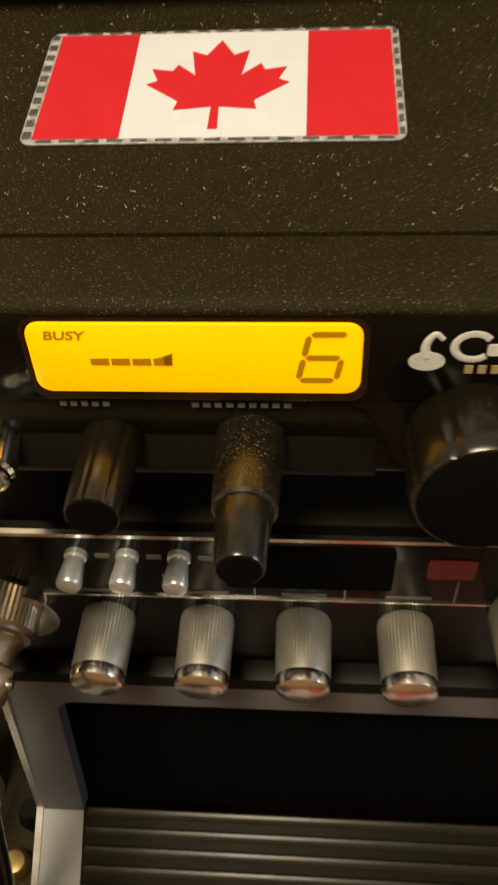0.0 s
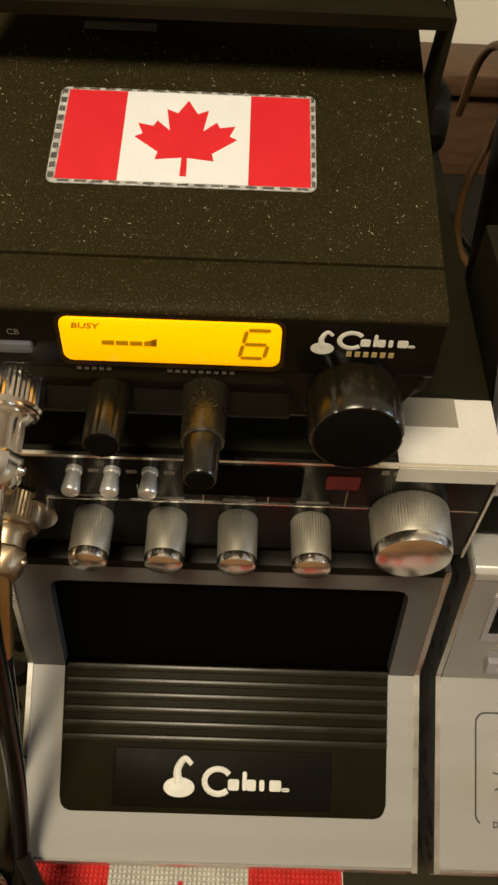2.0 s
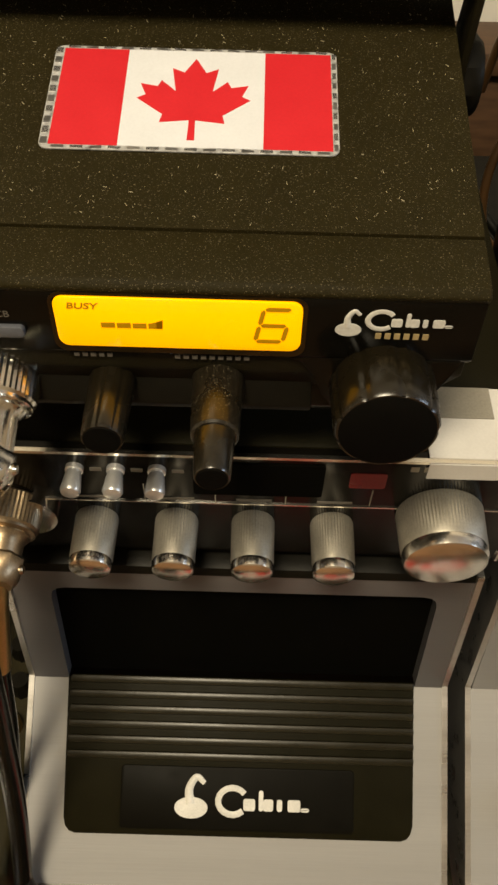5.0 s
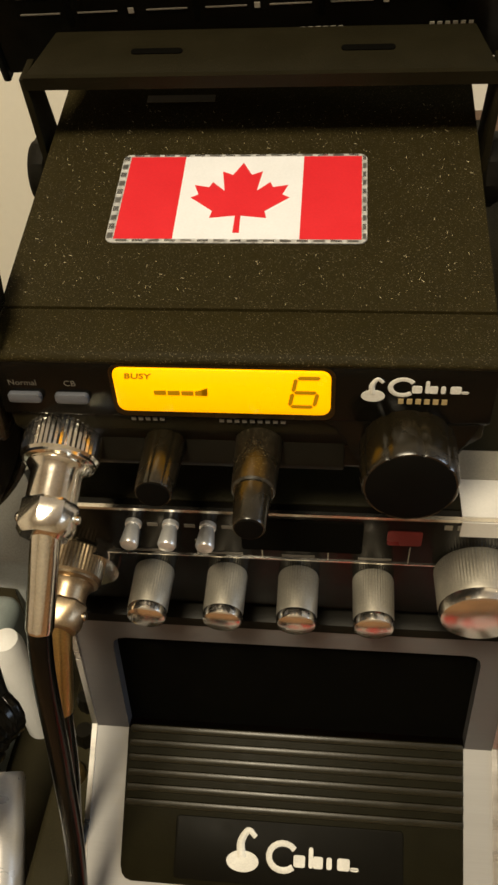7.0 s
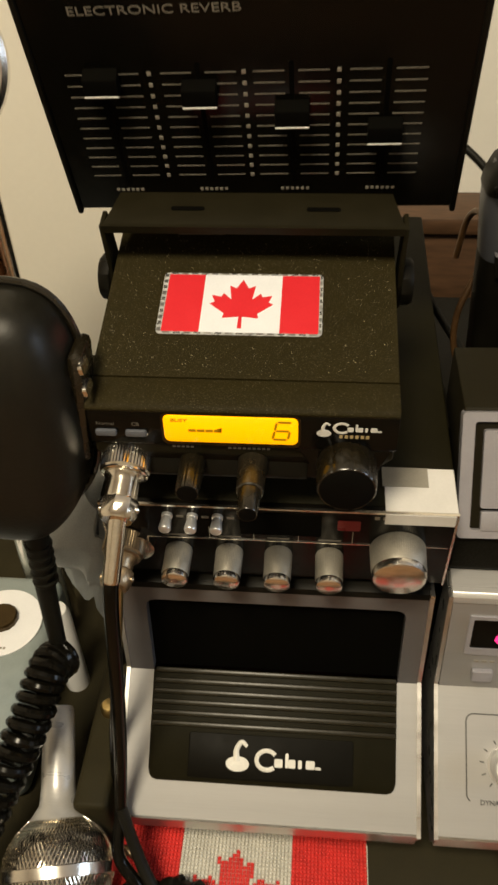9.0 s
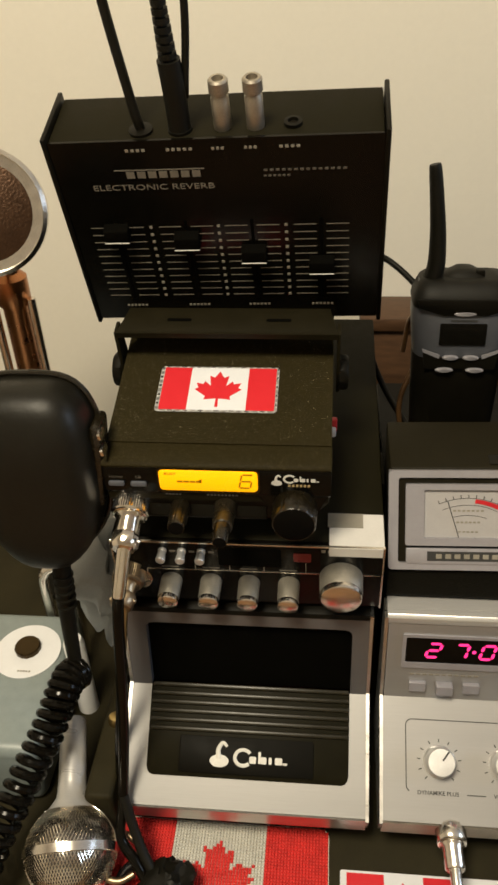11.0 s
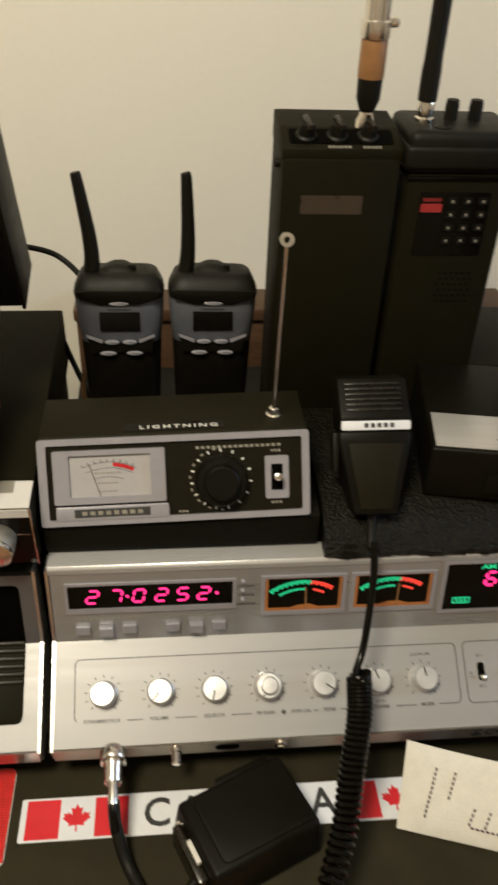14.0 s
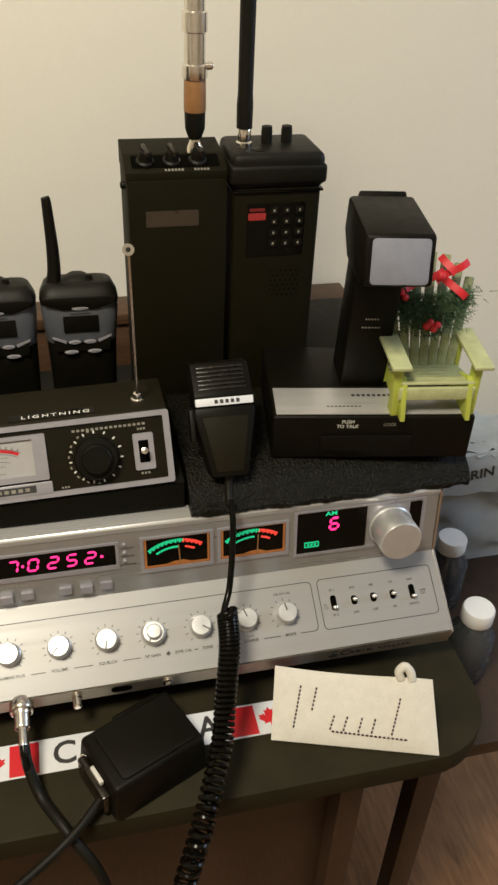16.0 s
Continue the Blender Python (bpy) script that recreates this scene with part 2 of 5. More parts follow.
def lathe(profile, seg=32, ribs=0, depth=0.0, r_from=0.0):
    """A profile of (radius, height) turned round z; ribs cut a knurl into radii above r_from."""
    bm = bmesh.new()
    rows = []
    for r, z in profile:
        ring = []
        for k in range(seg):
            a = 2 * math.pi * k / seg
            rr = r - (depth if ribs and k % 2 and r > r_from else 0)
            ring.append(bm.verts.new((rr * math.cos(a), rr * math.sin(a), z)))
        rows.append(ring)
    for p, q in zip(rows, rows[1:]):
        for k in range(seg):
            j = (k + 1) % seg
            bm.faces.new((p[k], p[j], q[j], q[k]))
    bm.faces.new(rows[0][::-1])
    bm.faces.new(rows[-1])
    return bm


def fluted(profile, count, cut):
    """A turned knob with shallow finger flutes round it."""
    bm = lathe(profile, 16 * count)
    for v in bm.verts:
        k = max(0.0, math.cos(count * math.atan2(v.co.y, v.co.x))) ** 4 * cut
        v.co.x *= 1 - k
        v.co.y *= 1 - k
    return bm


def smooth_line(points, steps=8):
    pts = [Vector(p) for p in points]
    pts = [2 * pts[0] - pts[1]] + pts + [2 * pts[-1] - pts[-2]]
    out = []
    for a, b, c, d in zip(pts, pts[1:], pts[2:], pts[3:]):
        for k in range(steps):
            t = k / steps
            out.append(0.5 * (2 * b + (c - a) * t + (2 * a - 5 * b + 4 * c - d) * t * t + (3 * b - a - 3 * c + d) * t ** 3))
    return out + [pts[-2]]


def sweep(points, r, seg=12, steps=8, taper=None):
    line = smooth_line(points, steps) if steps else [Vector(p) for p in points]
    bm = bmesh.new()
    rows, side = [], None
    for i, p in enumerate(line):
        way = (line[min(i + 1, len(line) - 1)] - line[max(i - 1, 0)]).normalized()
        if side is None:
            side = way.orthogonal().normalized()
        side = (side - way * side.dot(way)).normalized()
        up = way.cross(side)
        rad = r if taper is None else r + (taper - r) * i / (len(line) - 1)
        rows.append([bm.verts.new(p + rad * (math.cos(2 * math.pi * k / seg) * side + math.sin(2 * math.pi * k / seg) * up)) for k in range(seg)])
    for p, q in zip(rows, rows[1:]):
        for k in range(seg):
            j = (k + 1) % seg
            bm.faces.new((p[k], p[j], q[j], q[k]))
    bm.faces.new(rows[0][::-1])
    bm.faces.new(rows[-1])
    return bm


def coil_line(points, radius, turns, per_turn=14):
    line = smooth_line(points, 12)
    out, side, n = [], None, turns * per_turn
    for i in range(n + 1):
        f = i / n * (len(line) - 1)
        k = min(int(f), len(line) - 2)
        p = line[k].lerp(line[k + 1], f - k)
        way = (line[k + 1] - line[k]).normalized()
        if side is None:
            side = way.orthogonal().normalized()
        side = (side - way * side.dot(way)).normalized()
        a = 2 * math.pi * i / per_turn
        out.append(p + radius * (math.cos(a) * side + math.sin(a) * way.cross(side)))
    return out


def ball(cx, cy, cz, rx, ry, rz, seg=24):
    bm = bmesh.new()
    bmesh.ops.create_uvsphere(bm, u_segments=seg, v_segments=seg // 2, radius=1)
    for v in bm.verts:
        v.co = Vector((cx + rx * v.co.x, cy + ry * v.co.y, cz + rz * v.co.z))
    return bm


def put(bm, m):
    bmesh.ops.transform(bm, matrix=m, verts=bm.verts)
    return bm


def join(*bms):
    out = bmesh.new()
    for b in bms:
        tmp = bpy.data.meshes.new("tmp")
        b.to_mesh(tmp)
        b.free()
        out.from_mesh(tmp)
        bpy.data.meshes.remove(tmp)
    return out


def surface(x, y, z, vy, vz):
    """The frame of a sloping panel in millimetres: u along x, v up the panel, n out of it towards the front."""
    v = Vector((0, vy, vz)).normalized()
    n = Vector((1, 0, 0)).cross(v)
    m = Matrix(((1, v.x, n.x, x), (0, v.y, n.y, y), (0, v.z, n.z, z), (0, 0, 0, 1)))
    return m


def along(p, q):
    """The pose in millimetres whose z runs from p towards q."""
    d = Vector(q) - Vector(p)
    return Matrix.Translation(p) @ d.to_track_quat("Z", "Y").to_matrix().to_4x4()


def at(x, y, z, rx=0, ry=0, rz=0):
    return Matrix.LocRotScale((x, y, z), Euler([radians(a) for a in (rx, ry, rz)]), None)


BASE = {}


def thing(name, base, label, category, group="", kind="", local=False):
    """An Empty at its base (mm). local: its parts are given in its own frame, else in the world's."""
    ob = new(name)
    ob.empty_display_size = 0.01
    m = base if isinstance(base, Matrix) else Matrix.Translation(base)
    m = m.copy()
    m.translation = m.translation * 0.001
    ob.matrix_world = m
    BASE[ob.name] = Matrix.Identity(4) if local else m.inverted()
    return tagged(ob, label, category, group, kind)


def mesh_of(name, bm, material):
    me = bpy.data.meshes.new(name)
    bm.to_mesh(me)
    bm.free()
    me.materials.append(material)
    me.polygons.foreach_set("use_smooth", [True] * len(me.polygons))
    me.set_sharp_from_angle(angle=radians(38))
    return me


def part(name, bm, material, parent, label=""):
    top = parent if parent.name in BASE else parent.parent
    bmesh.ops.transform(bm, matrix=BASE[top.name] @ Matrix.Scale(0.001, 4), verts=bm.verts)
    ob = new(name, mesh_of(name, bm, material))
    ob.parent = parent
    return tagged(ob, label)


def again(ob, m):
    """A part that shares the mesh of ob, moved by m (mm) within its thing."""
    c = ob.copy()
    scene.collection.objects.link(c)
    m = m.copy()
    m.translation = m.translation * 0.001
    c.matrix_basis = m @ ob.matrix_basis
    return c


def whole(name, bm, material, label, category="", group="", kind=""):
    """A thing or a piece of the setting that is one mesh."""
    xs = [v.co for v in bm.verts]
    lo = Vector((sum(v.x for v in xs) / len(xs), sum(v.y for v in xs) / len(xs), min(v.z for v in xs)))
    bmesh.ops.transform(bm, matrix=Matrix.Scale(0.001, 4) @ Matrix.Translation(-lo), verts=bm.verts)
    ob = new(name, mesh_of(name, bm, material))
    ob.location = lo * 0.001
    return tagged(ob, label, category, group, kind)


def lettering(words, size, m, parent, material, name="lettering", stretch=1.0, shear=0.0, bold=0.0, thick=0.15, space=1.0):
    """Words in the built-in font, centred on the frame m (mm)."""
    data = bpy.data.curves.new("words", "FONT")
    data.body, data.size, data.align_x, data.align_y = words, size, "CENTER", "CENTER"
    data.extrude, data.shear, data.offset, data.resolution_u = thick, shear, bold, 3
    data.space_character = space
    ob = bpy.data.objects.new("words", data)
    scene.collection.objects.link(ob)
    bpy.context.view_layer.update()
    me = bpy.data.meshes.new_from_object(ob.evaluated_get(bpy.context.evaluated_depsgraph_get()))
    bm = bmesh.new()
    bm.from_mesh(me)
    bpy.data.objects.remove(ob)
    bpy.data.meshes.remove(me)
    bmesh.ops.scale(bm, vec=(stretch, 1, 1), verts=bm.verts)
    return part(name, put(bm, m), material, parent)


def bars(spots, m, parent, material, name="label_bar", n=0.25):
    """Plain bars (u, v, width, height) in place of writing."""
    return tagged(part(name, put(join(*[box(u - w / 2, u + w / 2, v - h / 2, v + h / 2, 0, n) for u, v, w, h in spots]), m), material, parent), kind="stuff")


def word_bars(u, v, w, h, letters):
    """A word as so many upright bars of one height."""
    step = w / letters
    return [(u - w / 2 + step * (k + 0.5), v, step * 0.62, h) for k in range(letters)]


SEGMENTS = {"0": "abcdef", "2": "abged", "5": "afgcd", "6": "afgedc", "7": "abc", "b": "fgedc"}


def digit(ch, w, h, t, slant=0.12, n=0.3):
    """One seven-bar digit, centred."""
    g = t * 0.25
    spot = {"a": (0, h / 2, 1), "g": (0, 0, 1), "d": (0, -h / 2, 1), "f": (-w / 2, h / 4, 0), "b": (w / 2, h / 4, 0), "e": (-w / 2, -h / 4, 0), "c": (w / 2, -h / 4, 0)}
    made = []
    for s in SEGMENTS[ch]:
        cx, cy, flat = spot[s]
        a = (w / 2 if flat else h / 4) - g
        pts = [(-a, 0), (-a + t / 2, t / 2), (a - t / 2, t / 2), (a, 0), (a - t / 2, -t / 2), (-a + t / 2, -t / 2)]
        if not flat:
            pts = [(-q, p) for p, q in pts]
        made.append(outline([(cx + p + slant * (cy + q), cy + q) for p, q in pts], 0, n))
    return join(*made)


LEAF = [(0, 48), (9, 31), (19, 36), (15, 9), (27, 21), (30, 14), (44, 17), (39, 4), (46, 0), (24, -18), (26, -27), (2.5, -24), (3, -46)]
LEAF = LEAF + [(-u, v) for u, v in LEAF[::-1] if u]


def leaf(cu, cv, s, n0, n1):
    return outline([(cu + s * u / 100, cv + s * v / 100) for u, v in LEAF], n0, n1)


def serpent_mark(u, v, s):
    """A coiled round emblem: a disc, a neck and a head, s wide."""
    disc = put(lathe([(0.46 * s, 0), (0.46 * s, 0.3)], 28), at(u, v, 0) @ Matrix.Diagonal((1, 0.62, 1, 1)))
    neck = sweep([(u - 0.02 * s, v + 0.1 * s, 0.15), (u - 0.06 * s, v + 0.5 * s, 0.15), (u + 0.14 * s, v + 0.82 * s, 0.15), (u + 0.36 * s, v + 0.66 * s, 0.15)], 0.13 * s, 8, 6, 0.07 * s)
    for q in neck.verts:
        q.co.z = 0.15 + (q.co.z - 0.15) * 0.4
    return join(disc, neck)


def name_mark(u0, u1, v, h, tilt=0.0):
    """A maker's name as plain shapes: one large open ring and four small bars."""
    w = u1 - u0
    arc = [(u0 + 0.15 * w + 0.16 * w * math.cos(radians(a)), v + 0.62 * h * math.sin(radians(a)), 0.15) for a in range(35, 330, 20)]
    ring = sweep(arc, 0.035 * w, 6, 0)
    for q in ring.verts:
        q.co.z = 0.15 + (q.co.z - 0.15) * 0.2
    small = []
    for k, (a, b, hh) in enumerate(((0.27, 0.40, 0.55), (0.44, 0.49, 0.95), (0.49, 0.60, 0.55), (0.64, 0.70, 0.55), (0.76, 0.90, 0.55), (0.90, 1.0, 0.18))):
        small.append(plate(u0 + a * w, u0 + b * w, v - 0.42 * h, v + (hh - 0.42) * h, 0, 0.3, 0.024 * w))
    return join(ring, *small)


# ---- the room ----
def slab(name, x0, x1, y0, y1, z0, z1, material, label, category):
    return whole(name, box(x0, x1, y0, y1, z0, z1), material, label, category, kind="structure")


slab("wall_north", -2000, 2600, 455, 555, -760, 1700, WALL, "cream painted wall behind the desk", "wall")
slab("wall_south", -2000, 2600, -2600, -2500, -760, 1700, WALL, "plain cream painted wall", "wall")
slab("wall_west", -2100, -2000, -2600, 555, -760, 1700, WALL, "plain cream painted wall", "wall")
slab("wall_east", 2600, 2700, -2600, 555, -760, 1700, WALL, "plain cream painted wall", "wall")
slab("ceiling", -2100, 2700, -2600, 555, 1700, 1800, CEIL, "plain white ceiling", "ceiling")
slab("floor", -2100, 2700, -2600, 555, -860, -760, FLOOR_WOOD, "brown wooden floor", "floor")

lampc = thing("ceiling_lamp", (-300, -560, 1560), "round ceiling lamp with a white rim", "lamp", kind="")
part("rim", put(ring_plate((-245, 245, -245, 245), (-225, 225, -225, 225), 0, 140, 244, 224), at(-300, -560, 1560)), WHITE_CAP, lampc)

desk = thing("desk", (-120, 170, -760), "dark olive laminate desk with a rounded corner", "desk")
pts = [(-760, -92), (367, -92)] + [(367 + 60 * math.sin(radians(a)), -32 - 60 * math.cos(radians(a))) for a in range(9, 90, 9)] + [(427, -32), (427, 452), (-760, 452)]
part("tabletop", outline(pts, -24, 0, 1.5), TABLE, desk)
part("side_panel", box(300, 322, -62, 440, -760, -24, 1), DARK_WOOD, desk)
part("front_panel", box(-700, 300, -40, -22, -760, -24, 1), DARK_WOOD, desk)
part("side_panel", box(-722, -700, -62, 440, -760, -24, 1), DARK_WOOD, desk)
ledge = thing("wooden_ledge", (216, 428, 0), "brown wooden ledge along the back of the desk", "ledge")
part("front_board", box(-8, 440, 409, 450, 0, 156, 1.5), WOOD, ledge)
part("top_board", box(-10, 442, 404, 452, 156, 170, 2.5), WOOD, ledge)

LOW = surface(0, -2, 45, 59, 41)
UP = surface(0, 57, 86, 8, 59)


def low_v(y):
    return (y + 2) * math.hypot(59, 41) / 59


def up_v(z):
    return (z - 86) * math.hypot(59, 8) / 59


def dial_knob(parent, m, r, h, material, name="knob", pointer=30, skirt=True):
    prof = [(r * 1.12, 0), (r * 1.12, 1.2), (r, 2.0), (r * 0.97, h - 1), (r * 0.9, h), (r * 0.3, h + 0.1)] if skirt else [(r, 0), (r, h - 1), (r * 0.92, h), (r * 0.3, h + 0.1)]
    k = part(name, put(lathe(prof, 40), m), material, parent)
    part("pointer", put(box(-0.5, 0.5, r * 0.15, r * 0.9, h, h + 0.3), m @ at(0, 0, 0, 0, 0, pointer)), DARK_INK, k)
    return k


def ticks(parent, m, r0, r1, n, material, a0=-140, a1=140, w=0.6):
    tick = part("tick_mark", put(join(*[put(box(-w / 2, w / 2, r0, r1, 0, 0.2), at(0, 0, 0, 0, 0, a0 + (a1 - a0) * k / (n - 1))) for k in range(n)]), m), material, parent)
    tagged(tick, kind="stuff")


def base_station():
    t = thing("base_station_radio", (202, 60, 28), "silver base station radio with pink lit digits and many knobs", "radio")
    part("cabinet", box(3, 401, 74, 330, 27, 148, 2), BLACK, t, "black metal cabinet")
    low = part("lower_panel", put(plate(-1, 405, 0, low_v(57), -3, 0, 1.0), LOW), PANEL_WHITE, t, "sloping silver-white control panel")
    up = part("upper_panel", put(plate(1, 403, 0, up_v(147), -3, 0, 0.8), UP), PANEL_SILVER, t, "grey brushed metal display panel")
    part("top_trim", prism([(64.5, 145), (64.0, 150), (66, 152), (82, 152), (82, 146)], 0, 404, 0.5), TRIM, t, "bright aluminium trim")
    part("bottom_strip", prism([(0, 28.5), (-2.6, 43.5), (2, 43.5), (4, 28.5)], 0, 404), DULL_NICKEL, t)
    for x0, x1 in ((-1.5, 0.5), (403.5, 405.5)):
        part("side_cheek", prism([(2, 28.5), (-3.5, 44), (57, 87), (64, 150), (80, 150), (80, 28.5)], x0, x1), ALU, t)
    for x in (30, 374):
        for y in (40, 300):
            part("rubber_foot", put(lathe([(11, 0), (12, 2), (12, 27.5), (8, 28.4)], 20), at(x, y, 0)), RUBBER, t)
    # frequency counter
    w = part("counter_window", put(plate(12, 124.5, up_v(115.5), up_v(135), 0, 0.5, 1), UP), BLACK_GLOSS, t, "glossy black counter window")
    part("window_trim", put(ring_plate((10, 127, up_v(111), up_v(137)), (12, 124.5, up_v(115.5), up_v(135)), 0, 1.0, 1, 1), UP), BEZEL, w)
    for ch, x in (("2", 28.5), ("7", 44.5), ("0", 60), ("2", 75.5), ("5", 90), ("2", 104.5)):
        tagged(part("digit", put(digit(ch, 7.2, 10.6, 1.7, 0.2), UP @ at(x, up_v(125.3), 0.5)), LED_PINK, w), kind="stuff")
    for x, r in ((52.0, 1.2), (113.5, 1.3)):
        part("decimal_point", put(lathe([(r, 0), (r, 0.3)], 12), UP @ at(x, up_v(125.2), 0.5)), LED_PINK, w)
    for k, x in enumerate((20.5, 36.5, 52.5, 82.5, 99, 115)):
        long = 5.5 if k in (1, 4) else 3.0
        part("push_button", put(plate(x - 5, x + 5, up_v(93.5), up_v(100.5), 0, long, 0.8, 0.4), UP), BEZEL, t)
    bars(word_bars(36, up_v(105.5), 42, 1.2, 11) + word_bars(99, up_v(105.5), 22, 1.2, 8), UP, t, GREY_INK)
    for z in (134, 126, 118):
        part("indicator", put(lathe([(1.6, 0), (1.6, 1.4), (0.9, 2.0)], 14), UP @ at(131.5, up_v(z), 0)), BEZEL, t)
    bars(word_bars(134, up_v(129.8), 11, 1.3, 6) + word_bars(134, up_v(122), 11, 1.3, 5) + word_bars(134, up_v(114), 13, 1.3, 7), UP, t, DARK_INK)
    # two lit meters and the channel window
    for x0, x1, needle in ((147, 201.5, 0.42), (210.5, 266, 0.55)):
        mw = part("meter_window", put(plate(x0, x1, up_v(107), up_v(136), 0, 0.5, 1), UP), BLACK_GLOSS, t, "dark lit meter window")
        part("window_trim", put(ring_plate((x0 - 3, x1 + 3, up_v(103.5), up_v(138)), (x0, x1, up_v(107), up_v(136)), 0, 1.4, 1, 1), UP), BEZEL, mw)
        # orange glow at the window's edges, put in as a faintly emissive ring
        part("amber_glow_edge", put(ring_plate((x0 + 0.3, x1 - 0.3, up_v(107.3), up_v(135.7)), (x0 + 2.2, x1 - 2.2, up_v(109.5), up_v(135.2)), 0.5, 0.8, 0.6, 0.6), UP), AMBER, mw)
        cu, cv, rad = (x0 + x1) / 2, up_v(95), 37.0
        for a0, a1, mt in ((-38, 8, LED_GREEN), (8, 34, LED_RED)):
            made = []
            for a in range(a0, a1, 3):
                made.append(put(box(-0.75, 0.75, rad - 2.0 + (a % 2), rad + 1.6, 0.5, 0.8), at(cu, cv, 0) @ at(0, 0, 0, 0, 0, -a)))
            tagged(part("scale", put(join(*made), UP), mt, mw), kind="stuff")
            inner = [put(box(-0.9, 0.9, rad - 7.0, rad - 5.2 + (a % 2), 0.5, 0.8), at(cu, cv, 0) @ at(0, 0, 0, 0, 0, -a)) for a in range(a0 + 6, a1 - 4, 4)]
            tagged(part("inner_scale", put(join(*inner), UP), mt, mw), kind="stuff")
        part("needle", put(box(-0.5, 0.5, 13, 33, 0.9, 1.1), UP @ at(cu + 3, cv, 0, 0, 0, (0.5 - needle) * 40)), TAN, mw)
        # orange glow along the bottom, put in as an emissive plate
        part("amber_glow_patch", put(outline([(cu - 9, up_v(109.4)), (cu + 12, up_v(109.4)), (cu + 5, up_v(112)), (cu - 3, up_v(111.4))], 0.5, 1.0), UP), AMBER, mw)
    cw = part("channel_window", put(plate(276, 338, up_v(101.5), up_v(142.5), 0, 0.5, 1), UP), BLACK_GLOSS, t, "glossy black channel window")
    part("window_trim", put(ring_plate((273.5, 392, up_v(98.5), up_v(144.5)), (276, 389, up_v(101.5), up_v(142.5)), 0, 1.2, 1, 1), UP), BEZEL, cw)
    tagged(part("digit", put(digit("6", 7.2, 11.5, 2.2, 0.1), UP @ at(309, up_v(128.5), 0.5)), LED_PINK, cw), kind="stuff")
    lettering("AM", 5.6, UP @ at(306, up_v(139), 0.5), cw, LED_GREEN, "mode_lamp", 1.3, bold=0.15)
    part("lamp_outline", put(ring_plate((283, 296, up_v(107), up_v(112.5)), (284, 295, up_v(108), up_v(111.5)), 0.5, 0.8, 0.6, 0.4), UP), LED_GREEN, cw)
    bars(word_bars(289.5, up_v(109.7), 9, 2.2, 3), UP @ at(0, 0, 0.5), cw, LED_GREEN)
    part("selector_window", put(plate(340, 389, up_v(101.5), up_v(142.5), 0, 0.4, 1), UP), BEZEL, t)
    part("dark_pane", put(plate(377, 388, up_v(103), up_v(141), 0.4, 0.8, 0.6), UP), BLACK_GLOSS, t)
    k = part("channel_knob", put(lathe([(19.4, 0), (19.8, 1), (19.8, 4), (18.6, 5), (18.4, 27), (17.4, 28.6), (5, 28.8)], 56), UP @ at(359, up_v(121), 0.5)), KNOB_ALU, t, "large turned aluminium channel knob")
    # control knobs
    for x, ptr in ((34, -35), (73, 140), (110.5, 170), (148, 150), (187, -125), (226, 20), (260, 10)):
        m = LOW @ at(x, low_v(26.5), 0)
        r = 8.6 if x != 148 else 9.2
        ticks(t, LOW @ at(x, low_v(26.5), 0), 11.2, 13.2, 11, DARK_INK)
        dial_knob(t, m, r, 12, KNOB_ALU, pointer=ptr)
        if x == 148:
            part("inner_knob", put(lathe([(6, 12), (6, 16), (5.2, 17), (2, 17.1)], 36), m), KNOB_ALU, t)
    edge = []
    for u0, u1, v0, v1 in ((14, 287, low_v(11.5), low_v(46.5)), (292, 397, low_v(11), low_v(47))):
        edge.append(ring_plate((u0, u1, v0, v1), (u0 + 0.6, u1 - 0.6, v0 + 0.6, v1 - 0.6), 0, 0.2, 4, 3.5))
    part("printed_border", put(join(*edge), LOW), DARK_INK, t)
    part("label_ground", put(join(*[box(x - w / 2, x + w / 2, low_v(11.5) - 1.5, low_v(11.5) + 2, 0, 0.22) for x, w in ((33, 34), (72, 22), (110, 24), (158, 44), (191, 16), (228, 22), (262, 17))]), LOW), PANEL_WHITE, t)
    for words, x in (("DYNAMIKE PLUS", 33), ("VOLUME", 72), ("SQUELCH", 110), ("RF GAIN", 146), ("SWR CAL", 171), ("TONE", 191), ("COARSE", 228), ("MODE", 262)):
        lettering(words, 3.3, LOW @ at(x, low_v(11.8), 0.22), t, DARK_INK, "printed_label", 1.0, bold=0.06)
    part("diamond", put(outline([(156.5, 0), (158.5, 2), (160.5, 0), (158.5, -2)], 0.2, 0.5), LOW @ at(0, low_v(11.8), 0)), DARK_INK, t)
    lettering("LOCK", 2.6, LOW @ at(228, low_v(15), 0.05), t, DARK_INK, "printed_label")
    lettering("LSB AM USB", 2.8, LOW @ at(260, low_v(40.5), 0.05), t, DARK_INK, "printed_label", 1.0)
    for x, tall, top, low in ((304, 13, "SP 1", "SP 2"), (322.5, 8, "ANL", "OFF"), (340, 8, "NB", "OFF"), (358, 8, "CB", "PA"), (376, 13, "SWR", "%MOD")):
        v = low_v(29)
        s = part("slide_switch", put(plate(x - 2.6, x + 2.6, v - tall / 2, v + tall / 2, 0, 0.3, 2.2), LOW), PIT, t, "dark slot with a chrome lever")
        dv = tall / 2 - 3 if x in (322.5, 340, 358) else -tall / 2 + 3
        part("lever", put(lathe([(1.6, 0), (2.0, 3.5), (1.6, 5.5), (0.6, 6.2)], 16), LOW @ at(x, v + dv, 0.2, 12)), CHROME, s)
        lettering(top, 2.9, LOW @ at(x, v + 11, 0.05), t, DARK_INK, "printed_label")
        lettering(low, 2.9, LOW @ at(x, v - 10.5, 0.05), t, DARK_INK, "printed_label")
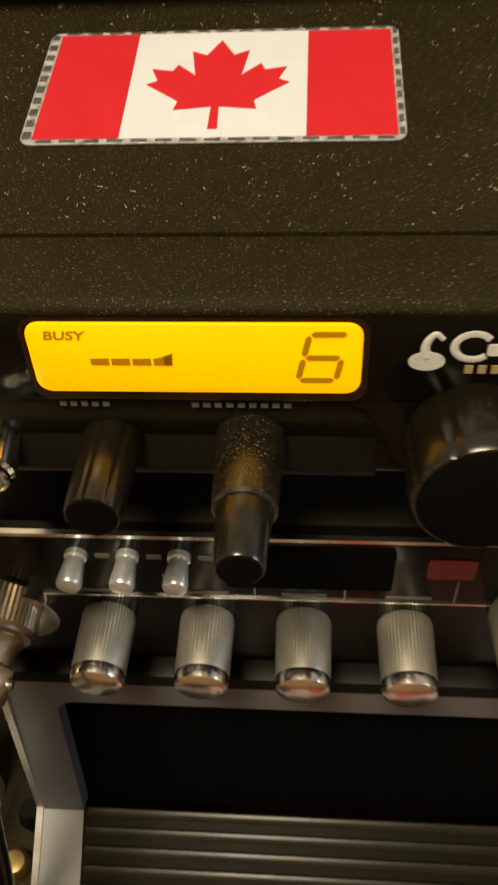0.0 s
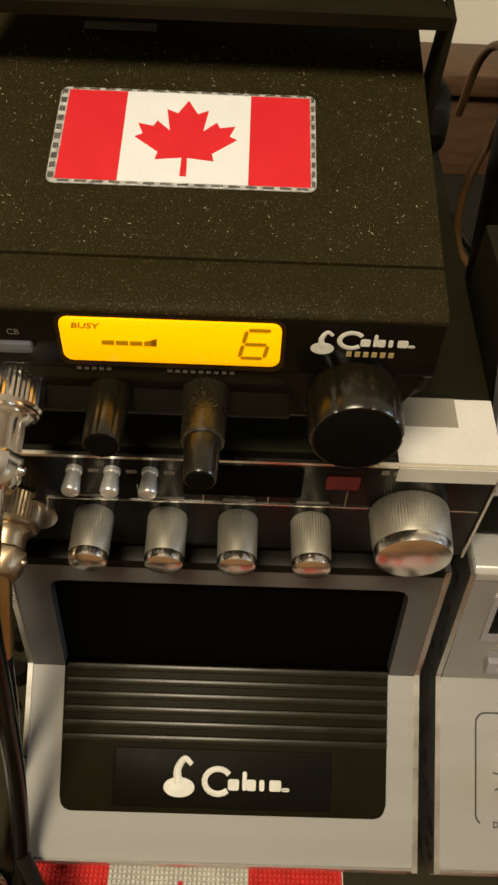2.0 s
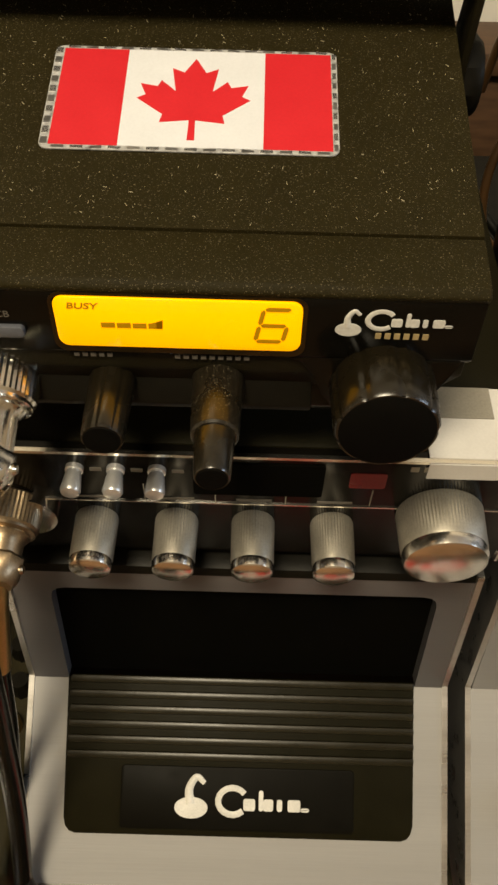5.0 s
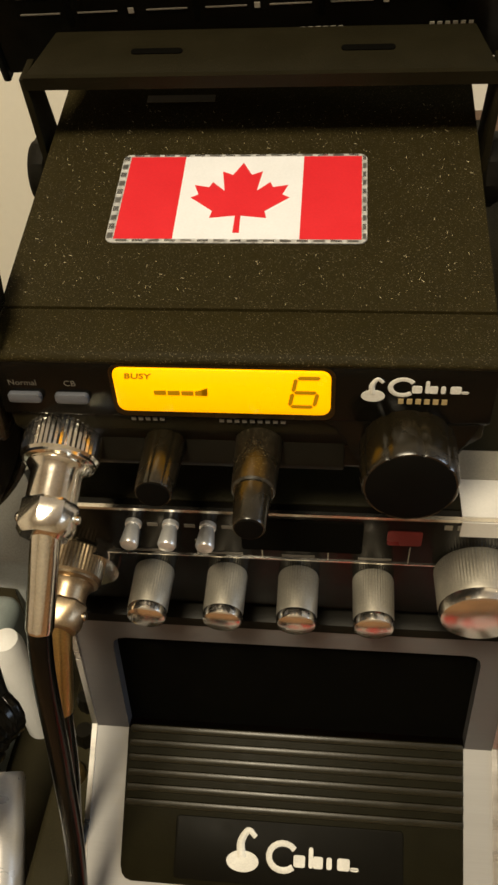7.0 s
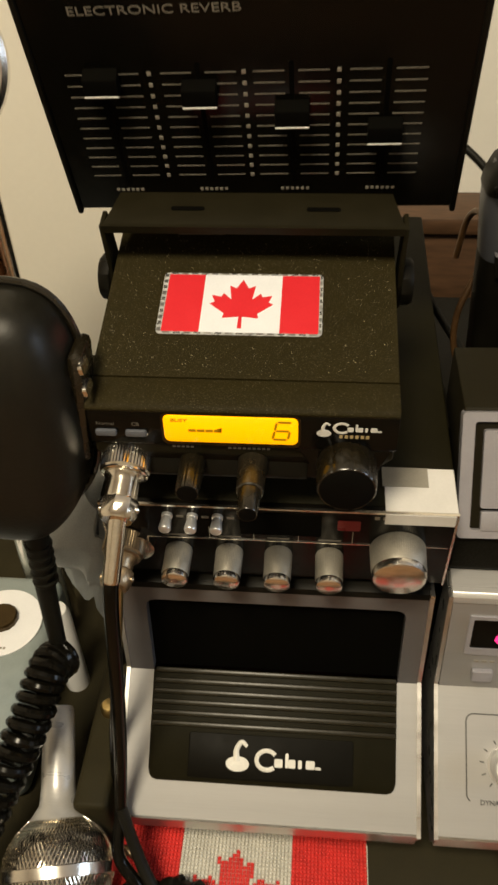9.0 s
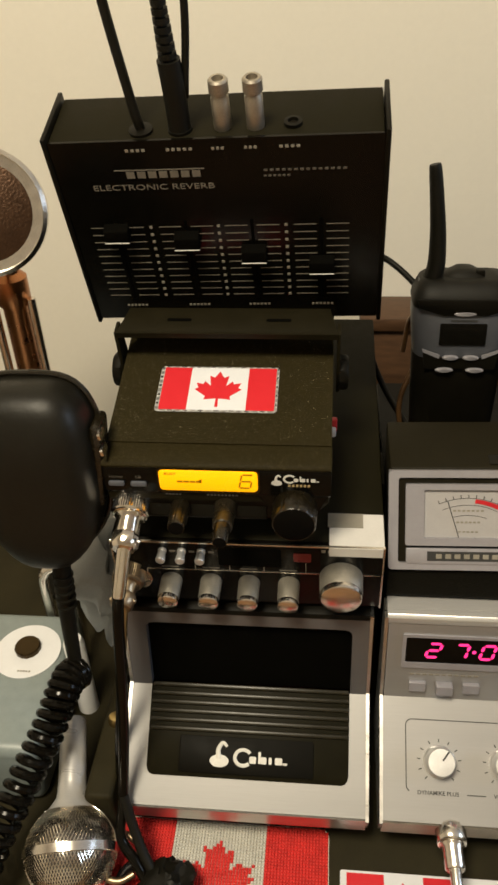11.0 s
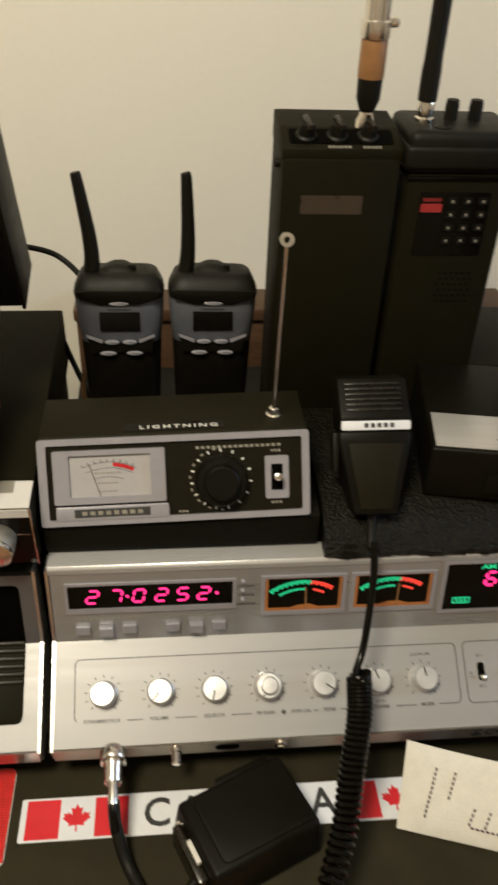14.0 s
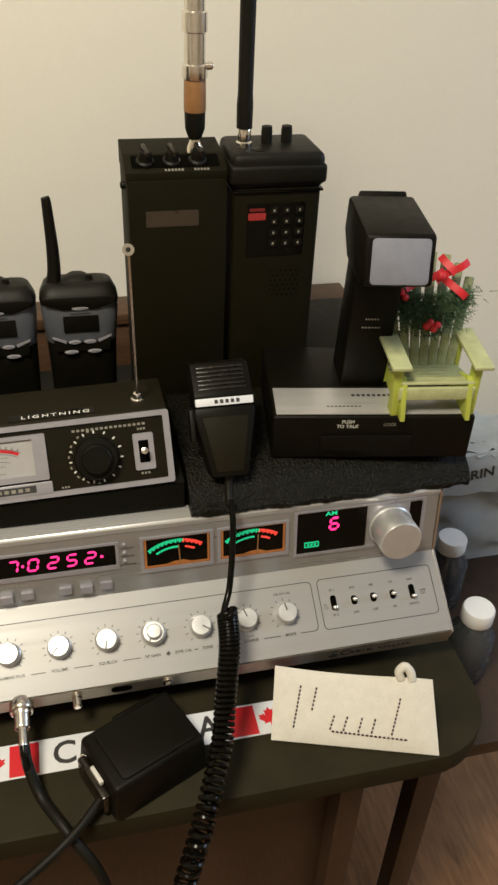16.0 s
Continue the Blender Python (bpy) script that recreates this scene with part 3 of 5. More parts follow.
    lettering("SWR\nCAL", 2.6, LOW @ at(386, low_v(28), 0.05), t, DARK_INK, "printed_label")
    lettering("SP\n1+2", 2.6, LOW @ at(296.5, low_v(27), 0.05), t, DARK_INK, "printed_label")
    # bottom strip
    STRIP = surface(0, -1.4, 36.5, -2.6, 15)
    part("stud", put(lathe([(4.2, 0), (4.2, 3), (3.4, 3.5), (3.4, 10), (2.4, 11)], 24), STRIP @ at(83, 1, 0)), CHROME, t)
    part("oval_opening", put(plate(110, 127, -4, 4, 0, 0.3, 3.9), STRIP), PIT, t)
    part("jack", put(lathe([(4.5, 0), (4.5, 1.5), (2.4, 1.6), (2.2, 0.6)], 24), STRIP @ at(156, 0, 0)), NICKEL, t)
    part("emblem", put(serpent_mark(297, -2.5, 9), STRIP), DARK_INK, t)
    part("emblem", put(name_mark(304, 334, 0, 5.0), STRIP), DARK_INK, t)
    bars(word_bars(352, -0.6, 30, 2.4, 7), STRIP, t, DARK_INK)
    t.scale.x = 1.013
    t.location.x += 0.0026


def speaker():
    t = thing("extension_speaker", (-82, 60, 28), "silver extension speaker with black ribbed grille", "speaker")
    part("cabinet", box(-157, -12, 70, 330, 27, 147, 2), BLACK, t, "black cabinet")
    h1, h2 = up_v(137.5), up_v(147)
    arch = [(-160, 0), (-147, 0), (-147, h1 - 5), (-146.4, h1 - 2.2), (-144.6, h1 - 0.6), (-142, h1), (-25, h1), (-22.4, h1 - 0.6), (-20.6, h1 - 2.2), (-20, h1 - 5), (-20, 0), (-9.5, 0), (-9.5, h2), (-160, h2)]
    part("upper_bezel", put(outline(arch, -6, 0), UP), PANEL_GREY, t, "grey metal bezel")
    part("grille_cloth", put(plate(-149, -17, -1, up_v(139), -6, -5, 2), UP), PIT, t, "black speaker cloth")
    part("top_trim", prism([(64.6, 146), (65.5, 149), (68, 150.2), (80, 150.2), (80, 145)], -160, -9.5), BLACK, t)
    part("lower_panel", put(plate(-161, -8.5, 0, low_v(57), -3, 0, 1.0), LOW), PANEL_WHITE, t, "sloping silver-white panel")
    part("grille", put(outline([(-146.3, low_v(17)), (-145.6, low_v(14.6)), (-144.2, low_v(13.2)), (-142, low_v(12.6)), (-25, low_v(12.6)), (-22.8, low_v(13.2)), (-21.4, low_v(14.6)), (-20.6, low_v(17)), (-20.4, low_v(57.5)), (-147, low_v(57.5))], 0, 1.0, 0.3), LOW), GRILLE, t, "olive-black grille insert")
    v0, v1 = low_v(36.2), low_v(58)
    for k in range(6):
        v = v0 + (v1 - v0) * k / 5.0
        ridge = outline([(-145.8, v - 2.3), (-20.6, v - 2.3), (-20.6, v + 0.5), (-145.8, v + 0.5)], 1, 2.8, 0.8)
        part("slat", put(ridge, LOW), SLAT, t)
    n = part("badge", put(plate(-126, -42, low_v(14.5), low_v(32.5), 1, 1.8, 1.5, 0.3), LOW), BADGE, t, "black name badge")
    part("emblem", put(serpent_mark(-100.5, low_v(20.9), 13), LOW @ at(0, 0, 1.8)), WHITE_INK, n)
    part("emblem", put(name_mark(-90.5, -58, low_v(23.0), 7.5), LOW @ at(0, 0, 1.8)), WHITE_INK, n)
    part("bottom_strip", prism([(0, 28.5), (-2.6, 43.5), (2, 43.5), (4, 28.5)], -160, -9.5), ALU, t)
    for x0, x1 in ((-161.5, -159.5), (-10, -8)):
        part("side_cheek", prism([(2, 28.5), (-3.5, 44), (57, 87), (64, 150), (80, 150), (80, 28.5)], x0, x1), ALU, t)
    for x in (-145, -22):
        for y in (40, 300):
            part("rubber_foot", put(lathe([(8, 0), (9, 2), (9, 27.5), (6, 28.4)], 20), at(x, y, 0)), RUBBER, t)


def mobile_radio():
    m0 = at(-82.5, 69, 153.5, 4.5)
    t = thing("mobile_radio", m0, "black mobile radio with grey metal knobs and chrome trim", "radio", local=True)
    W, Hh = 78.0, 52.0
    F = surface(0, 0, 0, 0, 1)
    part("case", box(-W, W, 3, 236, 0, Hh, 1.5), VINYL, t, "black vinyl-clad metal case")
    part("face_plate", put(plate(-W, W, 0.5, Hh - 0.5, -3, 0, 2), F), BLACK_GLOSS, t, "glossy black face plate")
    part("chrome_trim", put(join(box(-W, W, Hh - 1.1, Hh, -0.5, 0.8), box(-W, -W + 0.9, 0, Hh - 1.1, -0.5, 0.8), box(W - 0.9, W, 0, Hh - 1.1, -0.5, 0.8), box(-W + 2, W - 2, 28.0, 28.5, 0, 0.4)), F), CHROME, t)
    for k, u in enumerate((-45, -21.5, 1, 24.2)):
        part("knob", put(lathe([(6.1, 0), (6.4, 1), (6.2, 14), (5.8, 15.2)], 96, 1, 0.22, 6.0), F @ at(u, 19, 0)), KNOB_GREY, t, "grey metal control knob")
        cap = part("knob_cap", put(lathe([(6.0, 14.8), (6.2, 16), (5.8, 17.5), (4.9, 18), (1, 18.1)], 36), F @ at(u, 19, 0)), CHROME, t)
    big = part("channel_knob", put(lathe([(11.9, 0), (12.5, 1), (12.1, 13), (11.6, 14)], 160, 1, 0.28, 11.8), F @ at(54.3, 27.0, 0)), KNOB_GREY, t, "large ribbed channel knob")
    part("knob_cap", put(lathe([(11.8, 13.6), (12.0, 15), (11.4, 17), (9.9, 17.6), (2, 17.7)], 48), F @ at(54.3, 27.0, 0)), CHROME, big)
    for u in (-48.0, -36.8, -25.6):
        part("toggle", put(lathe([(2.5, 0), (2.5, 1.2), (2.0, 1.4), (2.3, 3), (2.8, 7.6), (2.4, 8.4), (0.8, 8.8)], 24), F @ at(u, 44.0, 0)), KNOB_ALU, t, "chrome toggle lever")
    part("red_display", put(plate(27, 37, 38, 45, 0, 0.3, 1), F), LED_RED_DIM, t)
    bars([(-42.4, 43.6, 3.2, 1.4), (-31.2, 43.6, 3.2, 1.4), (-20, 43.6, 3.2, 1.4), (6, 44, 20, 0.8), (-45, 30.2, 10, 0.9), (-21, 30.2, 10, 0.9), (1, 30.2, 10, 0.9), (24, 30.2, 10, 0.9)], F, t, DIM_INK)
    bars(word_bars(53, 47.5, 22, 2.0, 6), F, t, GREY_INK)
    for u in (-30, -10, 10, 34):
        part("divider", put(box(u - 0.15, u + 0.15, 29, 37, 0, 0.3), F), GREY_INK, t)
    part("lamp_lens", put(lathe([(1.4, 0), (1.4, 0.5), (0.9, 0.9)], 14), F @ at(72, 47.5, 0)), BEZEL, t)
    part("label_fold", put(plate(47, W - 1.2, Hh - 7, Hh - 0.4, 0.9, 1.2, 0.3), F), PAPER, t)
    part("meter_window", put(plate(-16, 20, 33, 48, 0, 0.4, 1), F), PIT, t)
    part("paper_label", box(47, W - 0.5, 0.5, 25, Hh - 0.2, Hh + 0.35), PAPER, t, "worn white paper label")
    part("label_patch", box(46, 66, 14, 25, Hh + 0.3, Hh + 0.7), GREY_INK, t)
    part("side_bracket", box(W, W + 2.5, 60, 90, 10, 44, 1), BLACK, t)
    part("mic_socket", put(lathe([(9, 0), (9, 3), (7, 3.2)], 28), F @ at(-65, 22, 0)), NICKEL, t)
    for x in (-60, 60):
        for y in (20, 210):
            part("rubber_foot", put(lathe([(6, -3 if y < 100 else -19), (6, 0.5)], 16), at(x, y, 0)), RUBBER, t)
    part("rear_prop", box(-60, 60, 205, 225, -17, 0, 1), BLACK, t)


def taper_in(bm, z, inset):
    """Draws the sides in below the height z, by up to inset over 14 mm."""
    mid = sum(v.co.x for v in bm.verts) / len(bm.verts)
    for v in bm.verts:
        if v.co.z < z:
            v.co.x -= math.copysign(inset * min(1.0, (z - v.co.z) / 14), v.co.x - mid)


def compact_radio():
    t = thing("compact_radio", (-95, 120, 215), "dusty black compact radio with amber display and flag sticker", "radio")
    X0, X1 = -154.5, -35.2
    sl = 14.5
    body = prism([(58, 238), (58, 259), (72, 264.9), (205, 299.5), (212, 262), (205, 258), (64, 223)], X0 + 1, X1 - 1, 1.0)
    taper_in(body, 237, 9)
    part("case", body, BLACK_METAL, t, "black metal case")
    part("lid", prism([(71, 265.6), (205, 300.4), (205, 299.4), (71, 264.6)], X0 + 0.3, X1 - 0.3), BLACK_DUSTY, t)
    part("brow", prism([(56.2, 260.6), (57.6, 262.2), (70.5, 265.4), (71.0, 263), (58, 257)], X0, X1, 0.6), BLACK_DUSTY, t)
    FACE = surface(0, 57, 240, 0.0, 1)
    front = prism([(56.8, 260.6), (57, 243), (62.5, 238.5), (59, 226), (61, 223), (70, 224), (70, 260)], X0, X1, 0.8)
    taper_in(front, 237, 10)
    part("face", front, BLACK_GLOSS, t, "glossy black face")
    part("lower_lip", prism([(62, 238), (57.8, 226.8), (58.8, 224.4), (63, 226)], X0 + 12, X1 - 34, 0.5), BLACK, t)
    swell = [(-77, 3.2), (-72.5, 1.5), (-69.5, -3), (-67.5, -8), (-64, -12.5), (-59, -14.5), (-48, -14.5), (-44.5, -12.5), (-40, -4), (-37.2, 3.2)]
    part("knob_surround", put(outline(swell, -6, 0.1, 0.7), FACE), BLACK_GLOSS, t, "rounded black surround of the channel knob")
    d = part("display", put(plate(-124.6, -73.0, 5.4, 18.6, -1, 0.9, 2.4, 0.4), FACE), LCD, t, "lit amber display")
    part("display_rim", put(ring_plate((-125.6, -72.0, 3.7, 19.4), (-124.9, -72.8, 5.2, 18.8), -0.5, 0.5, 2.8, 2.4), FACE), BRASS_DARK, d)
    lettering("BUSY", 2.2, FACE @ at(-118.6, 16.4, 0.9), d, LCD_DARK, "lettering", 1.25, shear=0.15, bold=0.04)
    for k in range(4):
        u = -115.0 + 3.3 * k
        tall = 1.3 if k < 3 else 2.0
        part("signal_bar", put(outline([(u, 11.0), (u + 2.9, 11.0), (u + 2.9, 11.0 + tall), (u, 12.2)], 0, 0.2), FACE @ at(0, 0, 0.9)), LCD_DARK, d)
    part("signal_bar", put(outline([(-103.4, 11.0), (-102.2, 11.0), (-102.0, 13.3), (-103.4, 12.8)], 0, 0.2), FACE @ at(0, 0, 0.9)), LCD_DARK, d)
    tagged(part("digit", put(digit("6", 5.8, 8.6, 0.95, 0.2, 0.2), FACE @ at(-79.0, 12.6, 0.9)), LCD_DARK, d), kind="stuff")
    part("emblem", put(serpent_mark(-63.3, 11.5, 6.0), FACE), WHITE_INK, t)
    part("emblem", put(name_mark(-59.3, -41.6, 14.2, 3.8), FACE), WHITE_INK, t)
    bars(word_bars(-51.8, 10.0, 12.0, 1.5, 6), FACE, t, GOLD_INK)
    lettering("CB", 2.4, FACE @ at(-135.7, 13.0, 0.0), t, DIM_INK)
    lettering("Normal", 2.3, FACE @ at(-147.5, 13.0, 0.0), t, DIM_INK)
    for u in (-147.5, -135.7):
        part("push_button", put(plate(u - 4.2, u + 4.2, 7.5, 10.4, -0.5, 1.4, 1.0, 0.4), FACE), GREY_PLASTIC, t)
    bars(word_bars(-118, 2.0, 9, 1.0, 5) + word_bars(-92, 2.0, 17, 1.0, 9), FACE @ at(0, 0, -0.5), t, DIM_INK)
    KF = surface(0, 60, 234, 0.0, 1)
    kn = part("knob", put(fluted([(5.0, 0), (5.3, 1), (4.7, 18.5), (4.4, 19.3)], 7, 0.05), KF @ at(-115.0, -1.5, 0)), BLACK_SATIN, t, "satin black knob")
    part("knob_end", put(lathe([(4.3, 19.0), (4.0, 19.6), (1, 19.8)], 32), KF @ at(-115.0, -1.5, 0)), KNOB_END, kn)
    dual = part("dual_knob", put(lathe([(5.7, 0), (6.0, 1), (5.3, 18), (4.8, 18.5)], 36), KF @ at(-90.8, -0.5, 0)), KNOB_DUSTY, t, "two-stage satin black knob")
    part("knob_end", put(lathe([(3.6, 29.6), (3.2, 30.2), (1, 30.4)], 32), KF @ at(-90.8, -0.5, 0)), KNOB_END, dual)
    part("inner_knob", put(lathe([(4.5, 18), (4.5, 19), (3.9, 29.4), (3.6, 29.9)], 32), KF @ at(-90.8, -0.5, 0)), BLACK_SATIN, dual)
    kn = part("channel_knob", put(fluted([(10.8, 0), (11.8, 1.5), (11.7, 13), (11.4, 16.5), (10.9, 17.2)], 9, 0.035), KF @ at(-54, 1.5, 0)), BLACK_SATIN, t, "large satin black channel knob")
    part("knob_end", put(lathe([(10.8, 17.0), (10.1, 17.5), (2, 17.7)], 48), KF @ at(-54, 1.5, 0)), KNOB_END, kn)
    # flag sticker on the lid
    TOP = surface(-98.5, 108, 275.2, 31, 8)
    TOP = TOP @ at(0, 0, 0.2)
    s = part("flag_sticker", put(plate(-33.3, 33.3, -16.9, 16.9, 0, 0.25, 2.0), TOP), FOIL, t, "flag sticker with a prismatic silver rim")
    for u0, u1, mt in ((-31.2, -15.9, RED_VINYL), (-15.9, 16.4, WHITE_VINYL), (16.4, 31.9, RED_VINYL)):
        part("band", put(box(u0 + 0.02, u1, -15.6, 15.9, 0.25, 0.34), TOP), mt, s)
    part("maple_leaf", put(leaf(0.2, -0.4, 28.4, 0.34, 0.42), TOP), RED_VINYL, s)
    # glints along the sticker's foil rim, painted as alternating bright and dark facets
    rng = random.Random(12)
    light, dark = [], []
    spots = [(-32.3, -14.5 + 3.3 * k, 0.75, 1.0) for k in range(10)] + [(32.6, -14.5 + 3.3 * k, 0.45, 1.0) for k in range(10)]
    spots += [(-29 + 4.2 * k, -16.25, 1.4, 0.4) for k in range(15)] + [(-29 + 4.2 * k, 16.4, 1.4, 0.3) for k in range(15)]
    for k, (u, v, a, b) in enumerate(spots):
        f = put(box(-a, a, -b, b, 0, 0.12), TOP @ at(u, v, 0.28, rng.uniform(-7, 7), rng.uniform(-7, 7), 0))
        (light if k % 2 else dark).append(f)
    tagged(part("light_facet", join(*light), FACET_BRIGHT, s), kind="stuff")
    tagged(part("dark_facet", join(*dark), FACET_DARK, s), kind="stuff")
    # mounting bracket over the lid
    span = prism([(126, 300.5), (146, 305.7), (146.5, 304.1), (126.5, 298.9)], X0 - 2, X1 + 2, 0.4)
    for v in span.verts:
        if v.co.y > 136:
            v.co.x -= math.copysign(4.5, v.co.x - (X0 + X1) / 2)
    b = part("bracket", span, BLACK_METAL, t, "black steel mounting bracket")
    part("bracket_lip", prism([(125, 300.5), (126.6, 300.9), (127.4, 297.5), (125.8, 297.1)], X0 - 2, X1 + 2), BLACK_METAL, b)
    for x0, x1 in ((X0 - 3.6, X0 - 1.6), (X1 + 1.6, X1 + 3.6)):
        part("strap", prism([(126, 299.9), (136, 302.0), (150, 262), (134, 258)], x0, x1, 0.4), BLACK_METAL, b)
    for p, q in (((X0 - 3.6, 140, 268), (X0 - 13, 140, 268)), ((X1 + 2.6, 140, 268), (X1 + 13, 140, 268))):
        part("clamp_knob", put(lathe([(9, 0), (10.5, 1), (10.5, 4.6), (9, 6)], 20, 1, 0.8, 9.5), along(p, q)), BLACK, b)
    for x in (-122, -66):
        part("slot", put(plate(x - 7, x + 7, -1.2, 1.2, 0, 0.2, 1.1), surface(0, 136, 303.2, 27, 7)), PIT, b)
    bars([(-119, 0, 20, 3.0)], surface(0, 148, 286.2, 31, 8), t, DIM_INK)
    # it stands on the radio below
    for x in (-140, -50):
        part("rubber_foot", box(x - 6, x + 6, 80, 92, 207, 232, 1), RUBBER, t)
    part("rear_prop", box(-140, -50, 185, 200, 216, 264, 1), BLACK, t)
    # lint on the lid
    rng = random.Random(4)
    made = bmesh.new()
    for _ in range(850):
        u, v, a, ln = rng.uniform(-57, 57), rng.uniform(-36, 42), rng.uniform(0, 180), rng.choice((0.18, 0.2, 0.22, 0.25, 0.3, 0.55, 0.9))
        if abs(u + 1) < 35 and abs(v) < 18:
            continue
        if v < -35 or rng.random() < 0.2:
            continue
        m = surface(-95, 106, 274.5 + 0.15, 31, 8) @ at(u, v, 0, 0, 0, a)
        w = 0.07
        made.faces.new([made.verts.new(m @ Vector(p)) for p in ((-ln / 2, -w, 0.25), (ln / 2, -w * 0.4, 0.35), (ln / 2, w * 0.4, 0.3), (-ln / 2, w, 0.2))])
    ob = part("dust", made, LINT, t)
    tagged(ob, "pale specks of lint on the lid", kind="stuff")
    t.location.z += 0.0045


def reverb():
    m0 = Matrix.Translation((-93.5, 166, 293.5)) @ surface(0, 0, 0, -39, 124) @ at(0, 0, 0, 0, 0, 1.2)
    t = thing("reverb_unit", m0, "black electronic reverb unit with four sliders", "reverb", local=True)
    # own frame: u across, v up the face, n out of the face
    part("case", box(-82, 82, 0, 129, -40, -1, 1), VINYL, t, "black vinyl-covered case")
    part("face", plate(-82.5, 82.5, 1, 129, -1.5, 0, 1), BLACK_GLOSS, t, "black face plate")
    for x0, x1 in ((-85, -82.5), (82.5, 85)):
        part("end_cheek", box(x0, x1, -1.5, 132, -42, 1.5, 0.8), BLACK, t)
    I = Matrix.Identity(4)
    lettering("ELECTRONIC REVERB", 5.0, at(-33.5, 100.5, 0), t, INK_SOFT, "lettering", 1.32)
    part("emblem", join(*[box(-46 + 5.6 * k, -41.8 + 5.6 * k, 106.5, 110.5, 0, 0.2) for k in range(7)], box(-52, -6, 111.2, 111.8, 0, 0.2)), INK_SOFT, t)
    bars(word_bars(44, 109.5, 42, 1.2, 14) + word_bars(30, 106, 14, 1.0, 6), I, t, DIM_INK)
    bars(word_bars(-39, 123.4, 11, 1.5, 4) + word_bars(-17, 123.4, 14, 1.5, 5) + word_bars(2, 123.4, 7, 1.5, 3) + word_bars(18, 123.4, 7, 1.5, 3) + word_bars(37, 123.4, 11, 1.5, 4), I, t, GREY_INK)
    rows = [21 + k * 5.25 for k in range(11)]
    for k, (u, v) in enumerate(((-58, 62), (-20.5, 56), (15, 45.5), (51.5, 36.5))):
        part("slider_slot", plate(u - 0.9, u + 0.9, 17, 78, 0, 0.15, 0.8), PIT, t)
        tagged(part("scale_line", join(*[box(u + s * 2.6 if s > 0 else u - 14.5, u + 14.5 if s > 0 else u - 2.6, r - 0.2, r + 0.2, 0, 0.2) for r in rows for s in (-1, 1)]), INK_SOFT, t), kind="stuff")
        c = part("slider_cap", prism([(v + 4.6, 0.2), (v + 5, 5.4), (v + 6.2, 6.4), (v + 13, 5.6), (v + 15, 0.2)], u - 6.8, u + 6.8, 0.6), PIT, t, "black slider cap with a white line")
        part("white_line", put(box(-6.7, 6.7, -0.75, 0.75, 0, 0.4), at(u, v + 5.7, 6.1, 40)), WHITE_INK, c)
        bars(word_bars(u, 12.5, 13, 1.4, 6), I, t, GREY_INK)
    for u in (-39.5, -3, 33):
        bars([(u, r, 1.6, 1.7) for r in rows], I, t, GREY_INK, "scale_number")
    # plugs in the top edge
    for u, n in ((4.5, -9), (20.5, -9)):
        p = part("jack_plug", put(lathe([(4.2, 0), (4.4, 1), (4.4, 17), (3.8, 18), (3.7, 19), (4.8, 20), (4.8, 26), (4.0, 27), (2.8, 27), (2.8, 24)], 28), along((u, 129, n), (u, 170, n))), DULL_NICKEL, t, "dull nickel jack plug")
    part("power_socket", put(lathe([(4.5, 0), (4.5, 2), (2.6, 2.2), (2.4, 0.6)], 24), along((38.5, 129, -10), (38.5, 140, -10))), BLACK, t)
    for u, w in ((-36, 4.2), (-16.5, 5.6)):
        part("socket_ring", put(lathe([(6, 0), (6, 1.6), (4, 2)], 24), along((u, 129, -8), (u, 140, -8))), BLACK, t)
    part("power_lead", sweep([(-36, 130, -8), (-38, 145, -9), (-45, 200, -20), (-53, 280, -40)], 2.4, 12), RUBBER, t, "thin black lead")
    pl = part("mic_lead", sweep([(-16.5, 130, -8), (-16.5, 150, -9), (-17, 166, -10)], 5.6, 16, 6, 5.6), RUBBER, t, "black moulded plug")
    relief = part("strain_relief", join(*[put(lathe([(4.4 - 0.13 * k, 0), (4.4 - 0.13 * k, 2.6)], 16), along((-17.1 - 0.12 * k, 167 + 4 * k, -10 - 0.4 * k), (-17.4 - 0.12 * k, 176 + 4 * k, -11 - 0.4 * k))) for k in range(12)]), RUBBER, pl)
    tagged(relief, kind="stuff")
    part("lead", sweep([(-17, 165, -10), (-19, 215, -15), (-21, 290, -30)], 2.4, 12), RUBBER, pl)
    part("second_lead", sweep([(-12, 146, -10), (-7, 190, -15), (-7, 240, -20), (-9, 300, -30)], 1.9, 10), RUBBER, t)
    t.scale.y = 0.93


